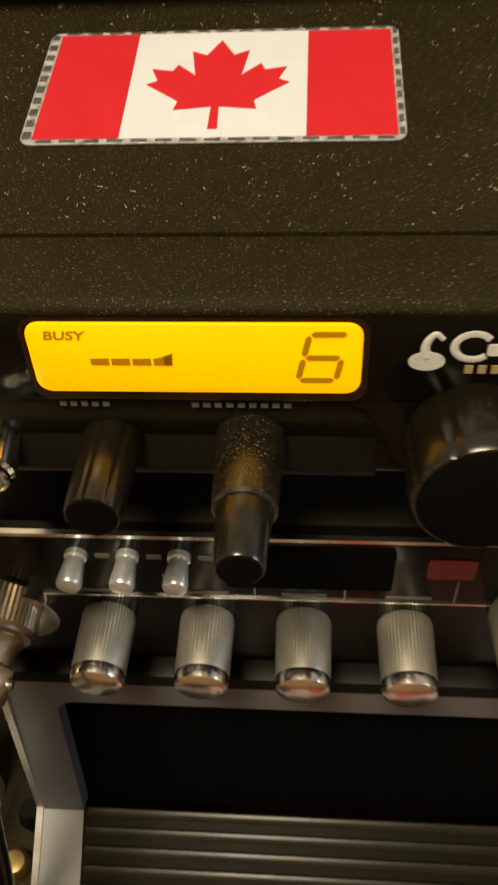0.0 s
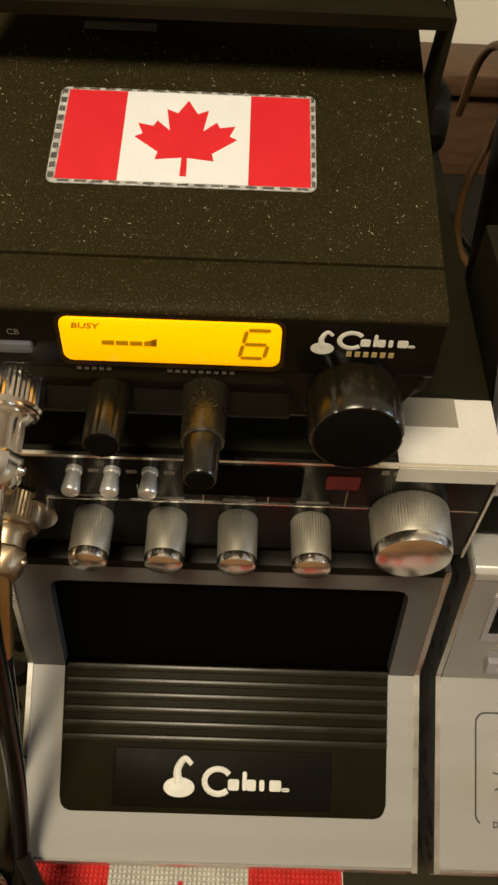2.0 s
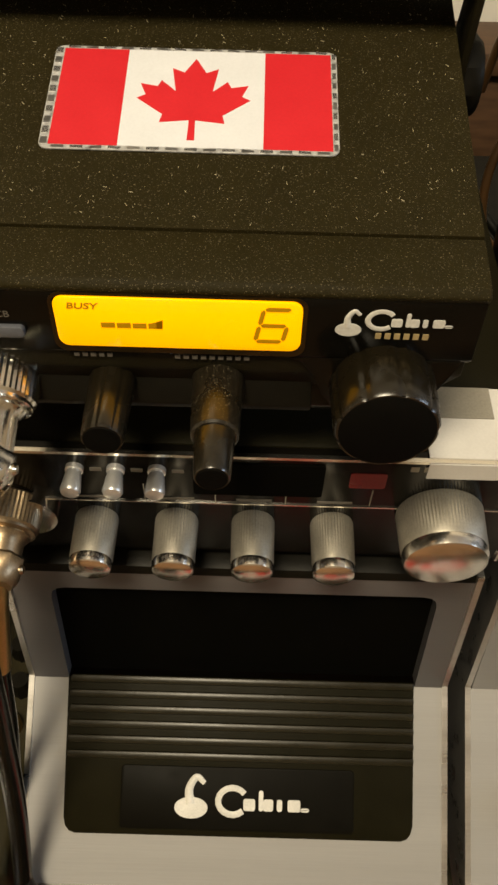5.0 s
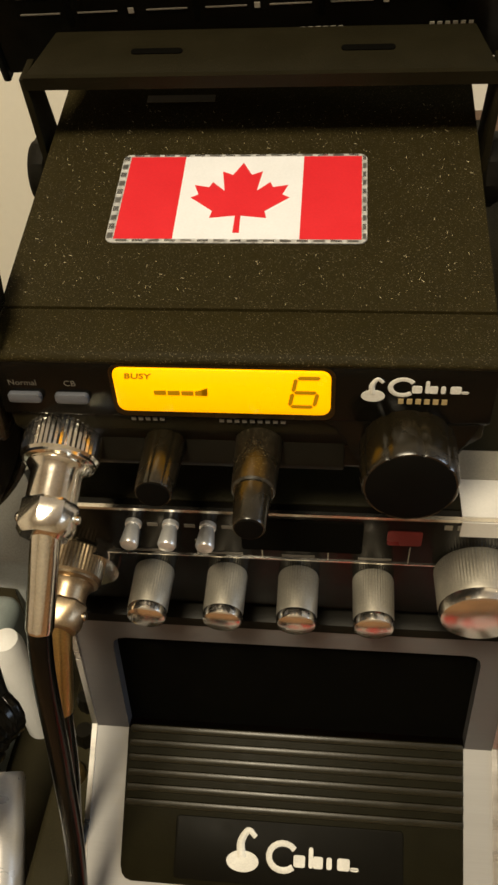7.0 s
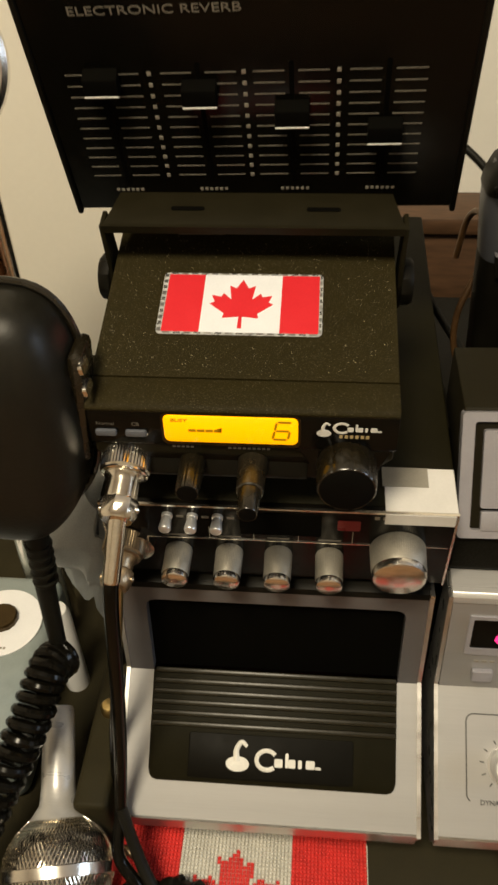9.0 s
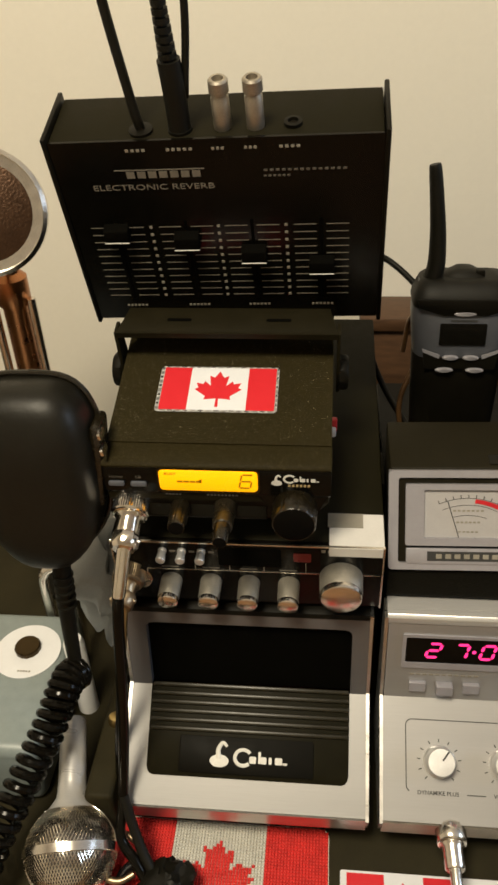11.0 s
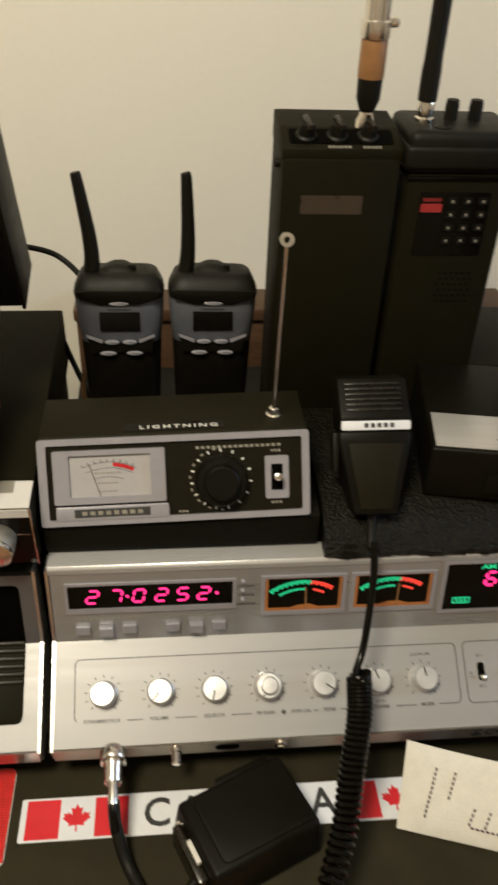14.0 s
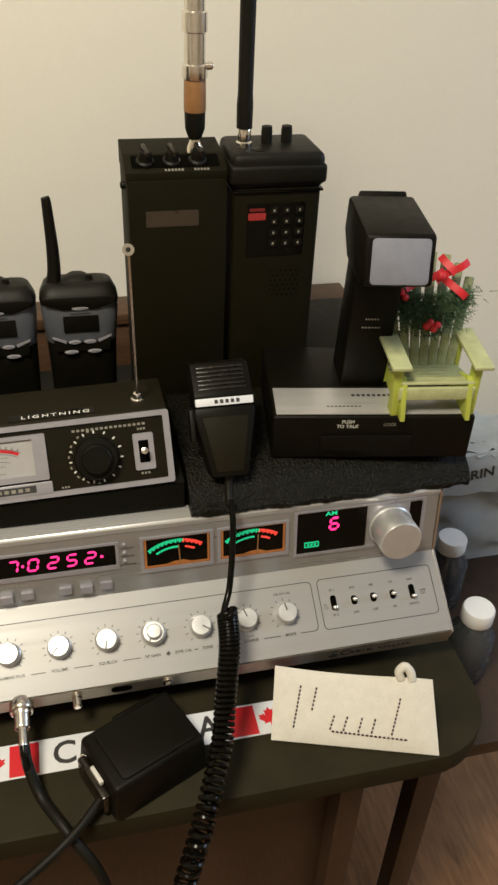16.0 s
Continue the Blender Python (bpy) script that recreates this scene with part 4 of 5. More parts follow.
def power_meter():
    t = thing("power_meter", (88, 115, 181), "dark power meter with silver bezel and cream dial", "meter")
    M = surface(0, 76.5, 182, 26.5, 51)
    L = math.hypot(26.5, 51)
    vz = lambda z: (z - 182) / 51 * L
    part("case", prism([(80, 181.5), (106, 234), (152, 234), (156, 181.5)], 0, 177.5, 1), METER_VINYL, t, "dark vinyl-clad case")
    part("bezel", put(ring_plate((-1, 178.5, 0, L + 1), (4.5, 173.5, 4.2, L - 3.2), -6, 0.8, 2, 1.5), M), BEZEL, t, "silver bezel")
    part("face", put(plate(2, 176, 1, L, -3, -1.2, 1), M), METER_FACE_DARK, t, "dark olive face")
    p = part("meter_panel", put(ring_plate((8.5, 82, vz(195), vz(227)), (19, 72, vz(199), vz(224)), -1.2, 1.6, 1.2, 0.8), M), BEZEL, t, "silver meter surround")
    part("dial", put(plate(18, 73, vz(198), vz(225), -1.2, -0.6, 0.6), M), METER_FACE, p, "cream dial with black scale")
    arcs = []
    for rad, a0, a1, w in ((40, 24, -26, 0.3), (36, 24, -26, 0.25), (30, 18, -18, 0.25)):
        arcs += [put(box(-1.0, 1.0, rad - w / 2, rad + w / 2, -0.5, -0.4), M @ at(44, vz(184), 0, 0, 0, a)) for a in range(min(a0, a1), max(a0, a1), 3)]
    for a in range(-24, 25, 6):
        arcs.append(put(box(-0.25, 0.25, 40, 42, -0.5, -0.4), M @ at(44, vz(184), 0, 0, 0, a)))
    arcs.append(put(box(-0.25, 0.25, 17, 40, -0.4, -0.3), M @ at(44, vz(184), 0, 0, 0, 17)))
    part("scale", join(*arcs), DARK_INK, p)
    part("red_scale", join(*[put(box(-1.0, 1.0, 37.2, 39.6, -0.45, -0.3), M @ at(44, vz(184), 0, 0, 0, a)) for a in range(-25, -6, 2)]), RED_VINYL, p)
    bars(word_bars(44, vz(213), 18, 1.0, 7) + word_bars(44, vz(207), 14, 1.0, 6) + word_bars(44, vz(202), 12, 0.8, 5), M @ at(0, 0, -0.6), p, GREY_INK)
    n = part("name_panel", put(plate(9, 83.5, vz(185.2), vz(193.5), -1.2, 1.4, 1.0, 0.3), M), BEZEL, t, "silver strip with dark name plate")
    part("name_plate", put(plate(21, 71, vz(187), vz(192), 1.4, 1.6, 0.3), M), DARK_INK, n)
    bars(word_bars(46, vz(189.5), 42, 2.6, 8), M @ at(0, 0, 1.6), n, GREY_INK)
    c = M @ at(119, vz(206), -1.2)
    k = part("range_knob", put(lathe([(17.2, 0), (17.6, 2), (17.2, 8), (16.2, 10), (12, 10.4), (11.4, 15), (10.2, 16), (1, 16.1)], 64, 1, 0.35, 15), c), BLACK, t, "black range knob")
    part("scale_tick", put(join(*[put(box(-0.6, 0.6, 18.8, 21.0, 0, 0.25), at(0, 0, 0, 0, 0, a)) for a in range(0, 360, 24)]), c), INK_WORN, t)
    part("printed_dots", put(join(*[put(box(-1.0, 1.0, 20.3, 21.6, 0, 0.25), at(0, 0, 0, 0, 0, a + 12)) for a in range(0, 170, 24)]), c), GREY_INK, t)
    bars(word_bars(131, vz(225.5), 58, 1.8, 16) + word_bars(156, vz(222), 7, 1.6, 3) + word_bars(156, vz(190.5), 8, 1.6, 3) + word_bars(93, vz(187.5), 7, 1.4, 3), M @ at(0, 0, -1.2), t, GREY_INK)
    s = part("toggle_plate", put(ring_plate((148.5, 164.5, vz(193), vz(219)), (152.5, 160.5, vz(198), vz(214)), -1.2, 0.4, 1.5, 0.6), M), BEZEL, t, "pale plate with a chrome toggle")
    part("pit", put(plate(152.5, 160.5, vz(198), vz(214), -1.2, -0.9, 0.5), M), PIT, s)
    part("lever", put(lathe([(2, 0), (2.2, 4), (3.0, 9), (2.6, 11.5), (1, 12)], 20), M @ at(156.5, vz(206), -1, -10)), CHROME, s)
    T = surface(0, 112.5, 234.1, 1, 0)
    part("tape_label", put(plate(56, 122, -4.4, 4.4, 0, 0.4, 0.3), T @ at(0, 0, 0, 0, 0, 0.5)), BLACK_GLOSS, t, "black embossed tape label")
    lettering("LIGHTNING", 5.4, T @ at(92, 0, 0.4), t, INK_WORN, "lettering", 1.4, bold=0.05, space=1.4)
    a = part("antenna", sweep([(157, 122, 234), (157, 110, 290), (156.5, 88, 371)], 1.5, 12, 6, 1.0), CHROME, t, "thin telescopic aerial leaning forward")
    part("aerial_base", put(lathe([(5.5, 0), (5.5, 1.4), (3.8, 2), (3.4, 6), (2, 7)], 24), at(157, 122, 234)), CHROME, a)
    part("tip_ring", put(ring_plate((-4, 4, -4, 4), (-1.8, 1.8, -1.8, 1.8), -1, 1, 3.99, 1.79), surface(156.5, 87.5, 374, 0.3, 1)), CHROME, a)
    t.matrix_world = t.matrix_world @ pose(0, 0, -0.0016, 0, -1.55, 0)
    pad = prism([(80, 151.8), (77.5, 156), (78, 179), (84, 181.4), (158, 181.4), (158, 151.8)], -1, 186, 1)
    for v in pad.verts:
        if v.co.z > 170:
            v.co.z += (v.co.x - 88) * 0.027 - 1.6
    whole("foam_block", pad, FOAM_BLOCK, "black foam block under the power meter", "foam block")
    mat_bm = prism([(64, 152.2), (62.5, 158), (70, 168), (92, 182), (240, 182), (240, 152.2)], 189, 434, 0)
    bmesh.ops.subdivide_edges(mat_bm, edges=[e for e in mat_bm.edges if abs(e.verts[0].co.x - e.verts[1].co.x) > 50], cuts=90)
    for v in mat_bm.verts:
        if v.co.y < 100:
            v.co += Vector((0, 1, 0.6)) * 3.0 * noise.noise(Vector((v.co.x * 0.06, v.co.z * 0.1, 2.0))) + Vector((0, 1, 0)) * 1.5 * noise.noise(Vector((v.co.x * 0.3, 5.0, v.co.z)))
            v.co.z = max(v.co.z, 152.2)
    whole("foam_mat", mat_bm, FOAM, "ragged black foam mat on top of the radio", "foam mat")


base_station()
speaker()
mobile_radio()
compact_radio()
reverb()
power_meter()


def handheld_scanner(x0, x1, y0, y1, zt, keypad):
    lab = "tall black handheld radio with keypad and red lamp" if keypad else "tall black handheld radio with three top knobs"
    t = thing("handheld_radio", ((x0 + x1) / 2, (y0 + y1) / 2, 151), lab, "handheld radio", "handheld radios on the base station")
    F = surface(0, y0, 0, 0, 1)
    cu = (x0 + x1) / 2
    if keypad:
        part("body", box(x0 + 2, x1 - 1, y0, y1 - 4, 151, zt - 28, 3, 3), VINYL, t)
        part("top_housing", box(x0, x1 + 1.5, y0 - 1, y1, zt - 29, zt, 6, 3), RUBBER, t, "ribbed black top housing")
        part("seam", box(x0 + 1, x1 + 0.5, y0 - 1.6, y1 - 3, zt - 31, zt - 29, 0.4), BLACK_GLOSS, t)
        part("belt", box(x0 - 1.6, x1 + 3, y0 - 2.6, y1 + 1, zt - 25, zt - 9, 3.5, 3), RUBBER, t, "worn black rubber belt round the top")
        part("keypad_panel", put(plate(x0 + 13, x0 + 63, 314, 360, 0, 0.5, 1.5), F), BLACK_GLOSS, t, "glossy black keypad panel")
        part("red_lamp", put(plate(x0 + 14, x0 + 29, 346, 352, 0.5, 1.0, 0.6), F), LAMP_RED, t)
        part("lamp_label", put(plate(x0 + 15, x0 + 28, 353.5, 356, 0.5, 0.8, 0.3), F), LED_RED_DIM, t)
        k = part("key", put(plate(-3.2, 3.2, -2.6, 2.6, 0.5, 1.6, 0.8), F @ at(x0 + 36, 354, 0)), RUBBER, t)
        d = part("key_mark", put(box(-0.8, 0.8, -1, 1, 1.6, 1.8), F @ at(x0 + 36, 354, 0)), GREY_INK, k)
        for r in range(4):
            for c in range(3):
                if r or c:
                    k2 = again(k, Matrix.Translation((c * 11.0, 0, -r * 9.5)))
                    d2 = again(d, Matrix.Identity(4))
                    d2.parent = k2
        part("speaker_holes", put(join(*[put(lathe([(0.9, 0), (0.9, 0.2)], 8), at(x0 + 36 + 4.5 * (k % 6) + 2 * ((k // 6) % 2), 300 - 4.5 * (k // 6), 0)) for k in range(36)]), F), PIT, t)
        part("connector", put(lathe([(6.5, 0), (6.5, 4), (5, 5), (5.6, 9), (5.6, 14), (4.4, 16)], 28), at(x0 + 14, y0 + 24, zt - 1)), NICKEL, t)
        part("antenna", put(lathe([(6.4, 0), (6.6, 18), (6.0, 26), (6.2, 130), (5, 170), (3, 172)], 24), at(x0 + 14, y0 + 24, zt + 14)), RUBBER, t, "thick black rubber antenna")
        for u in (35, 52):
            part("knob", put(lathe([(4.6, 0), (4.8, 10), (4.2, 14), (2, 14.5)], 24, 1, 0.4, 4.5), at(x0 + u, y0 + 32, zt - 1)), RUBBER, t)
        part("collar", put(lathe([(6, 0), (6, 1.5), (3, 2)], 20), at(x0 + 24, y0 + 12, zt - 1)), BLACK, t)
        part("dot", put(lathe([(0.7, 0), (0.7, 0.4)], 10), F @ at(x0 + 56, zt - 12, 1.0)), NICKEL, t)
    else:
        part("body", box(x0, x1, y0, y1, 151, zt - 12, 2, 2), VINYL, t)
        part("control_panel", prism([(y0 + 0.5, zt - 14), (y0 + 1, zt - 6), (y0 + 24, zt + 2), (y1 - 1, zt + 5), (y1, zt - 14)], x0 - 0.5, x1 + 0.5, 0.8), VINYL, t)
        TP = surface(0, y0 + 1, zt - 6, 23, 8)
        for u in (16, 37, 58):
            k = part("knob", put(lathe([(7.2, 0), (7.4, 3), (5.8, 4.2), (5.2, 10), (4.4, 11.5)], 28, 1, 0.5, 5.0), TP @ at(x0 + u, 11, 0)), RUBBER, t)
            part("grip", put(box(-1.6, 1.6, -6.5, 6.5, 9, 14, 0.5), TP @ at(x0 + u, 11, 0, 0, 0, 12)), BLACK_SATIN, k)
        part("recess", put(plate(x0 + 5, x1 - 5, 5, 21, 0, 0.5, 2), TP), PIT, t)
        bars(word_bars(x0 + 38, 2.0, 16, 2.6, 6) + word_bars(x0 + 60, 2.0, 13, 2.6, 5), TP, t, GREY_INK)
        part("display_window", put(plate(x0 + 14, x0 + 57, 344, 357, 0, 0.4, 1), F), SMOKED, t, "dark display window")
        part("side_stud", put(lathe([(3, 0), (3, 3), (2, 4)], 16), along((x0, y0 + 16, zt - 20), (x0 - 10, y0 + 16, zt - 20))), RUBBER, t)
        x, y = x0 + 58.5, y0 + 26
        part("base_cone", put(lathe([(7.5, 0), (6.5, 4), (4.5, 8), (4.5, 12)], 24), at(x, y, zt + 2)), NICKEL, t)
        part("boot", put(lathe([(5.0, 0), (8.0, 8), (8.4, 22)], 24), at(x, y, zt + 12)), RUBBER, t)
        part("sleeve", put(lathe([(8.6, 0), (8.8, 1), (8.6, 24), (8.2, 25)], 28), at(x, y, zt + 33)), TAN, t, "tan heat-shrink sleeve")
        part("plug", put(lathe([(9.4, 0), (9.8, 1), (9.8, 10), (8.2, 11), (8.2, 32), (9.8, 33), (9.8, 46), (8, 47), (8, 55)], 6 * 5), at(x, y, zt + 57)), CHROME, t, "chrome coaxial plug")
        part("clamp_screw", put(lathe([(3, 0), (3, 4), (2, 5)], 14), along((x + 9, y - 2, zt + 66), (x + 16, y - 3, zt + 67))), NICKEL, t)
        part("coax_lead", sweep([(x, y, zt + 110), (x + 1, y + 2, zt + 140), (x + 5, y + 12, zt + 190)], 5.6, 16), RUBBER, t, "black coaxial lead")


def walkie(x, lean, tip):
    """One of the pair; lean: roll in degrees, tip: where the whip ends."""
    m = at(x, 206, 155, -6, lean)
    t = thing("walkie_talkie", m, "grey and black walkie-talkie with stubby whip antenna", "walkie-talkie", "pair of walkie-talkies", local=True)
    F = surface(0, 0, 0, 0, 1)

    def layers(rows, y1=32.0, power=0.55, seg=36):
        """Rounded oblong sections (height, half width, front)."""
        bm = bmesh.new()
        rings = []
        for z, w, front in rows:
            cy, d = (front + y1) / 2, (y1 - front) / 2
            ring = []
            for k in range(seg):
                a = 2 * math.pi * k / seg
                c, q = math.cos(a), math.sin(a)
                ring.append(bm.verts.new((math.copysign(abs(c) ** power, c) * w, cy + math.copysign(abs(q) ** power, q) * d, z)))
            rings.append(ring)
        for p, q in zip(rings, rings[1:]):
            for k in range(seg):
                j = (k + 1) % seg
                bm.faces.new((p[k], p[j], q[j], q[k]))
        bm.faces.new(rings[0][::-1])
        bm.faces.new(rings[-1])
        return bm

    part("lower_body", layers([(-3.6, 25, 3), (-1, 27, 1), (60, 29.5, 0), (84, 30.5, -1), (90, 29, 0)]), BLACK, t, "black lower body")
    part("grey_front", layers([(82, 28.5, 0), (86, 30.5, -2), (112, 33, -3), (121, 33.2, -3), (123, 32, -1)]), GREY_PLASTIC, t, "grey plastic front")
    part("top_cap", layers([(120, 33.0, -3.2), (123, 33.6, -3.8), (127, 33.0, -3), (132, 30.5, 1), (135.5, 28.5, 4), (136.8, 26, 7)], 32, 0.42), RUBBER, t, "rounded black rubber top")
    part("brow", put(outline([(-31, 127), (-29, 121), (-14, 116), (14, 116), (29, 121), (31, 127)], 2.4, 4.6, 0.8), F), BLACK, t, "black brow over the display")
    part("top_ridge", layers([(135.5, 16, 9), (139, 11, 12), (141, 6, 15)], 27, 0.7, 24), RUBBER, t)
    part("top_pin", box(7, 13, 13, 19, 135, 141, 1), BLACK, t)
    part("display", put(plate(-15, 15, 95.5, 110.5, 2.6, 3.4, 1), F), BLACK_GLOSS, t, "dark display")
    part("chin", put(outline([(-25, 91), (-16, 86), (16, 86), (25, 91), (23, 78), (-23, 78)], 1.2, 2.8), F), BLACK, t, "black keypad")
    for sgn in (-1, 1):
        part("silver_wing", put(outline([(sgn * 25.5, 92.6), (sgn * 25, 90.4), (sgn * 14, 85.6), (sgn * 13.5, 88.2)], 2.6, 3.4), F), BEZEL, t, "silver wing under the display")
    for u, v, w in ((0, 117.5, 18), (-6.6, 86.5, 10.5), (6.6, 86.5, 10.5), (-10, 77.5, 12), (10, 77.5, 12)):
        part("button", put(lathe([(w / 2, 0), (w / 2, 1.6), (w * 0.36, 2.4)], 24), F @ at(u, v, 2.4) @ Matrix.Diagonal((1, 3.4 / w, 1, 1))), BEZEL, t, "silver oval button")
    bars([(0, 112.4, 17, 1.3)], F @ at(0, 0, 3.0), t, DARK_INK)
    part("antenna_base", put(lathe([(8, 0), (7.6, 10), (6.4, 15)], 20), at(-23, 15, 120)), GREY_PLASTIC, t)
    part("antenna", sweep([(-22, 15, 130), (-19, 14, 144), (-18.2 + tip * 0.25, 12, 164), (-18.5 + tip * 0.62, 9, 185), (-19 + tip, 7, 205), (-19.8 + tip, 7, 209)], 6.4, 14, 6, 3.4), RUBBER, t, "short black whip")
    part("belt_clip", box(-12, 12, 31, 38, 40, 110, 2), BLACK, t)
    return t


def desk_microphone():
    m = at(261, 93, 182.2, 0, 0, -9.5)
    t = thing("desk_microphone", m, "black desk microphone with silver plate and push-to-talk bar", "microphone", local=True)
    part("base", box(0, 168, 0, 118, 0, 42, 2.5, 3), BLACK, t, "glossy black base")
    part("silver_plate", box(3, 157, 3, 43, 42, 43, 0.3), TRIM, t, "brushed silver plate")
    bars(word_bars(88, 31, 40, 3.2, 9) + word_bars(60, 14, 30, 1.2, 9), Matrix.Translation((0, 0, 43)), t, DARK_INK)
    F = surface(0, 0, 0, 0, 1)
    b = part("talk_bar", put(plate(40, 118, 8, 24, 0, 2.0, 2, 0.5), F), BLACK, t, "push-to-talk bar")
    lettering("PUSH\nTO TALK", 4.4, F @ at(62, 34.5, 0.0), t, INK_WORN, bold=0.05)
    lettering("LOCK", 4.0, F @ at(97, 34, 0.0), t, GREY_INK)
    part("side_knob", put(lathe([(6, 0), (6, 6), (5, 7)], 20), along((160, 40, 22), (170, 40, 22))), CHROME, t)
    part("stem", prism([(48, 41), (92, 41), (66, 206), (34, 172)], 62, 100, 2), BLACK, t, "black upright stem")
    part("head", prism([(-16, 202), (-24, 167), (-6, 160), (44, 160), (64, 176), (60, 204)], 54, 104, 3), BLACK, t, "black wedge-shaped head")
    H = surface(0, -24.2, 167, 8, 35)
    part("grille", put(plate(58.5, 100, 1.5, 33.5, 0, 1.2, 3, 0.4), H), MESH_GREY, t, "grey cloth grille")
    bars(word_bars(80, 0, 12, 1.4, 5) + word_bars(80, -8, 16, 1.2, 6), surface(0, 42, 110, -14, 125) @ at(0, 0, 2.2), t, GREY_INK)


def toy_chair():
    m = at(391, 76, 224.2, 0, 0, -8)
    t = thing("toy_adirondack_chair", m, "miniature yellow-green wooden chair with a wreath on its back", "toy chair", local=True)
    for s in (-1, 1):
        part("front_leg", box(s * 32 - 3, s * 32 + 3, -3, 9, 0, 46, 0.8), CHAIR_GREEN, t)
        part("rocker_leg", prism([(-12, 0), (-4, 0), (46, 6), (52, 0), (58, 0), (50, 16), (2, 34), (-4, 30)], s * 27 - 2, s * 27 + 2, 0.6), CHAIR_GREEN, t)
        part("armrest", put(box(-8, 8, -10, 52, 0, 3.2, 0.8), at(s * 33, 0, 46, 3)), CHAIR_PALE, t)
        part("rear_post", box(s * 31 - 2.5, s * 31 + 2.5, 44, 50, 4, 50, 0.6), CHAIR_GREEN, t)
    part("apron", box(-31, 31, -5, -1, 16, 27, 0.6), CHAIR_PALE, t)
    for k in range(6):
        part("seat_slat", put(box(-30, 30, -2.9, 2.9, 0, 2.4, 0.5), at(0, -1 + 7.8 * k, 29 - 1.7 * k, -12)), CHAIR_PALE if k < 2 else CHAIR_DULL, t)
    for k in range(7):
        a = (k - 3) * 2.6
        h = 97 - 2.2 * (k - 3) ** 2
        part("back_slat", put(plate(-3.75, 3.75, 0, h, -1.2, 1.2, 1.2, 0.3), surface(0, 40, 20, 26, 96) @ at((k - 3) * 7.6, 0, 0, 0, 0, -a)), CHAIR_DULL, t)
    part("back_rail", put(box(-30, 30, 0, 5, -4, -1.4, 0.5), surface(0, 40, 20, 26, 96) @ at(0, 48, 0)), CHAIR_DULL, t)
    rng = random.Random(9)
    made = bmesh.new()
    B = surface(0, 40, 20, 26, 96)
    for _ in range(3600):
        a = rng.uniform(math.pi * 0.92, math.pi * 2.08)
        r = rng.gauss(19, 7)
        p = B @ Vector((r * math.cos(a) * 1.15, 62 + r * math.sin(a), rng.uniform(2, 9)))
        d = Vector((rng.gauss(0, 1), rng.gauss(0, 1) - 0.4, rng.gauss(0, 1))).normalized() * rng.uniform(5, 11)
        s = d.orthogonal().normalized() * 0.45
        made.faces.new([made.verts.new(q) for q in (p - s, p + s, p + d)])
    w = part("wreath", made, NEEDLES, t, "green artificial pine wreath")
    bow = []
    for u, v, turn, length in ((-8, 76, 24, 17), (14, 83, 30, 15), (10, 88, -46, 9), (17, 70, -38, 13)):
        strip = box(-length, length, -3.0, 3.0, -0.4, 0.4)
        bmesh.ops.subdivide_edges(strip, edges=[e for e in strip.edges if e.calc_length() > 8], cuts=6)
        for q in strip.verts:
            q.co.z += 2.5 * math.sin(q.co.x * 0.22)
        bow.append(put(strip, B @ at(u, v, 12, 0, 0, turn)))
    bow.append(put(ball(0, 0, 0, 4, 4, 3, 12), B @ at(5, 79, 13)))
    bow = join(*bow)
    part("bow", bow, RIBBON, w, "red ribbon bow")
    for u, v in ((-3, 38), (3, 36), (0, 41), (-26, 66), (-23, 62), (6, 39)):
        p = B @ Vector((u, v, 11))
        part("berry", ball(p.x, p.y, p.z, 3.2, 3.2, 3.2, 12), RIBBON, w)


def hand_microphone():
    m = Matrix.Translation((222.5, 70, 186)) @ surface(0, 0, 0, 0.54, 0.84)
    t = thing("hand_microphone", m, "black hand microphone with white name strip and slatted head", "microphone", local=True)
    part("body", outline([(-15, 0), (15, 0), (25, 50), (24.5, 57), (-24.5, 57), (-25, 50)], -26, 0, 2.5), BLACK, t, "faceted black body")
    part("front_facet", outline([(-11, 4), (11, 4), (19, 49), (-19, 49)], -1, 1.0, 0.8), BLACK_METAL, t)
    part("name_strip", plate(-23.5, 23.5, 57.8, 64, -2, 1.5, 0.8, 0.3), WHITE_VINYL, t, "white name strip")
    bars(word_bars(2, 61.0, 22, 3.0, 5), Matrix.Translation((0, 0, 1.5)), t, DARK_INK)
    h = part("head", prism([(57, -26), (57, -2), (65.5, 0.5), (69, -1), (93, -12), (95, -26)], -24, 24, 2), BLACK, t, "black slatted head")
    H = Matrix.Translation((0, 68, -0.6)) @ Matrix.Rotation(radians(-24.6), 4, "X")
    for k in range(6):
        part("slat", put(box(-19, 19, 3 + 3.8 * k, 4.6 + 3.8 * k, -0.2, 0.9, 0.2), H), BLACK_SATIN, h)
    part("talk_button", box(-28, -24, 30, 56, -18, -6, 1), RUBBER, t)
    part("hang_button", put(lathe([(6, 0), (6, 3), (8, 4), (8, 6)], 20), along((0, 40, -26), (0, 40, -40))), NICKEL, t)
    part("strain_relief", sweep([(0, 1, -12), (-1, -12, -11), (-2, -24, -8)], 3.8, 14, 6, 3.0), RUBBER, t)


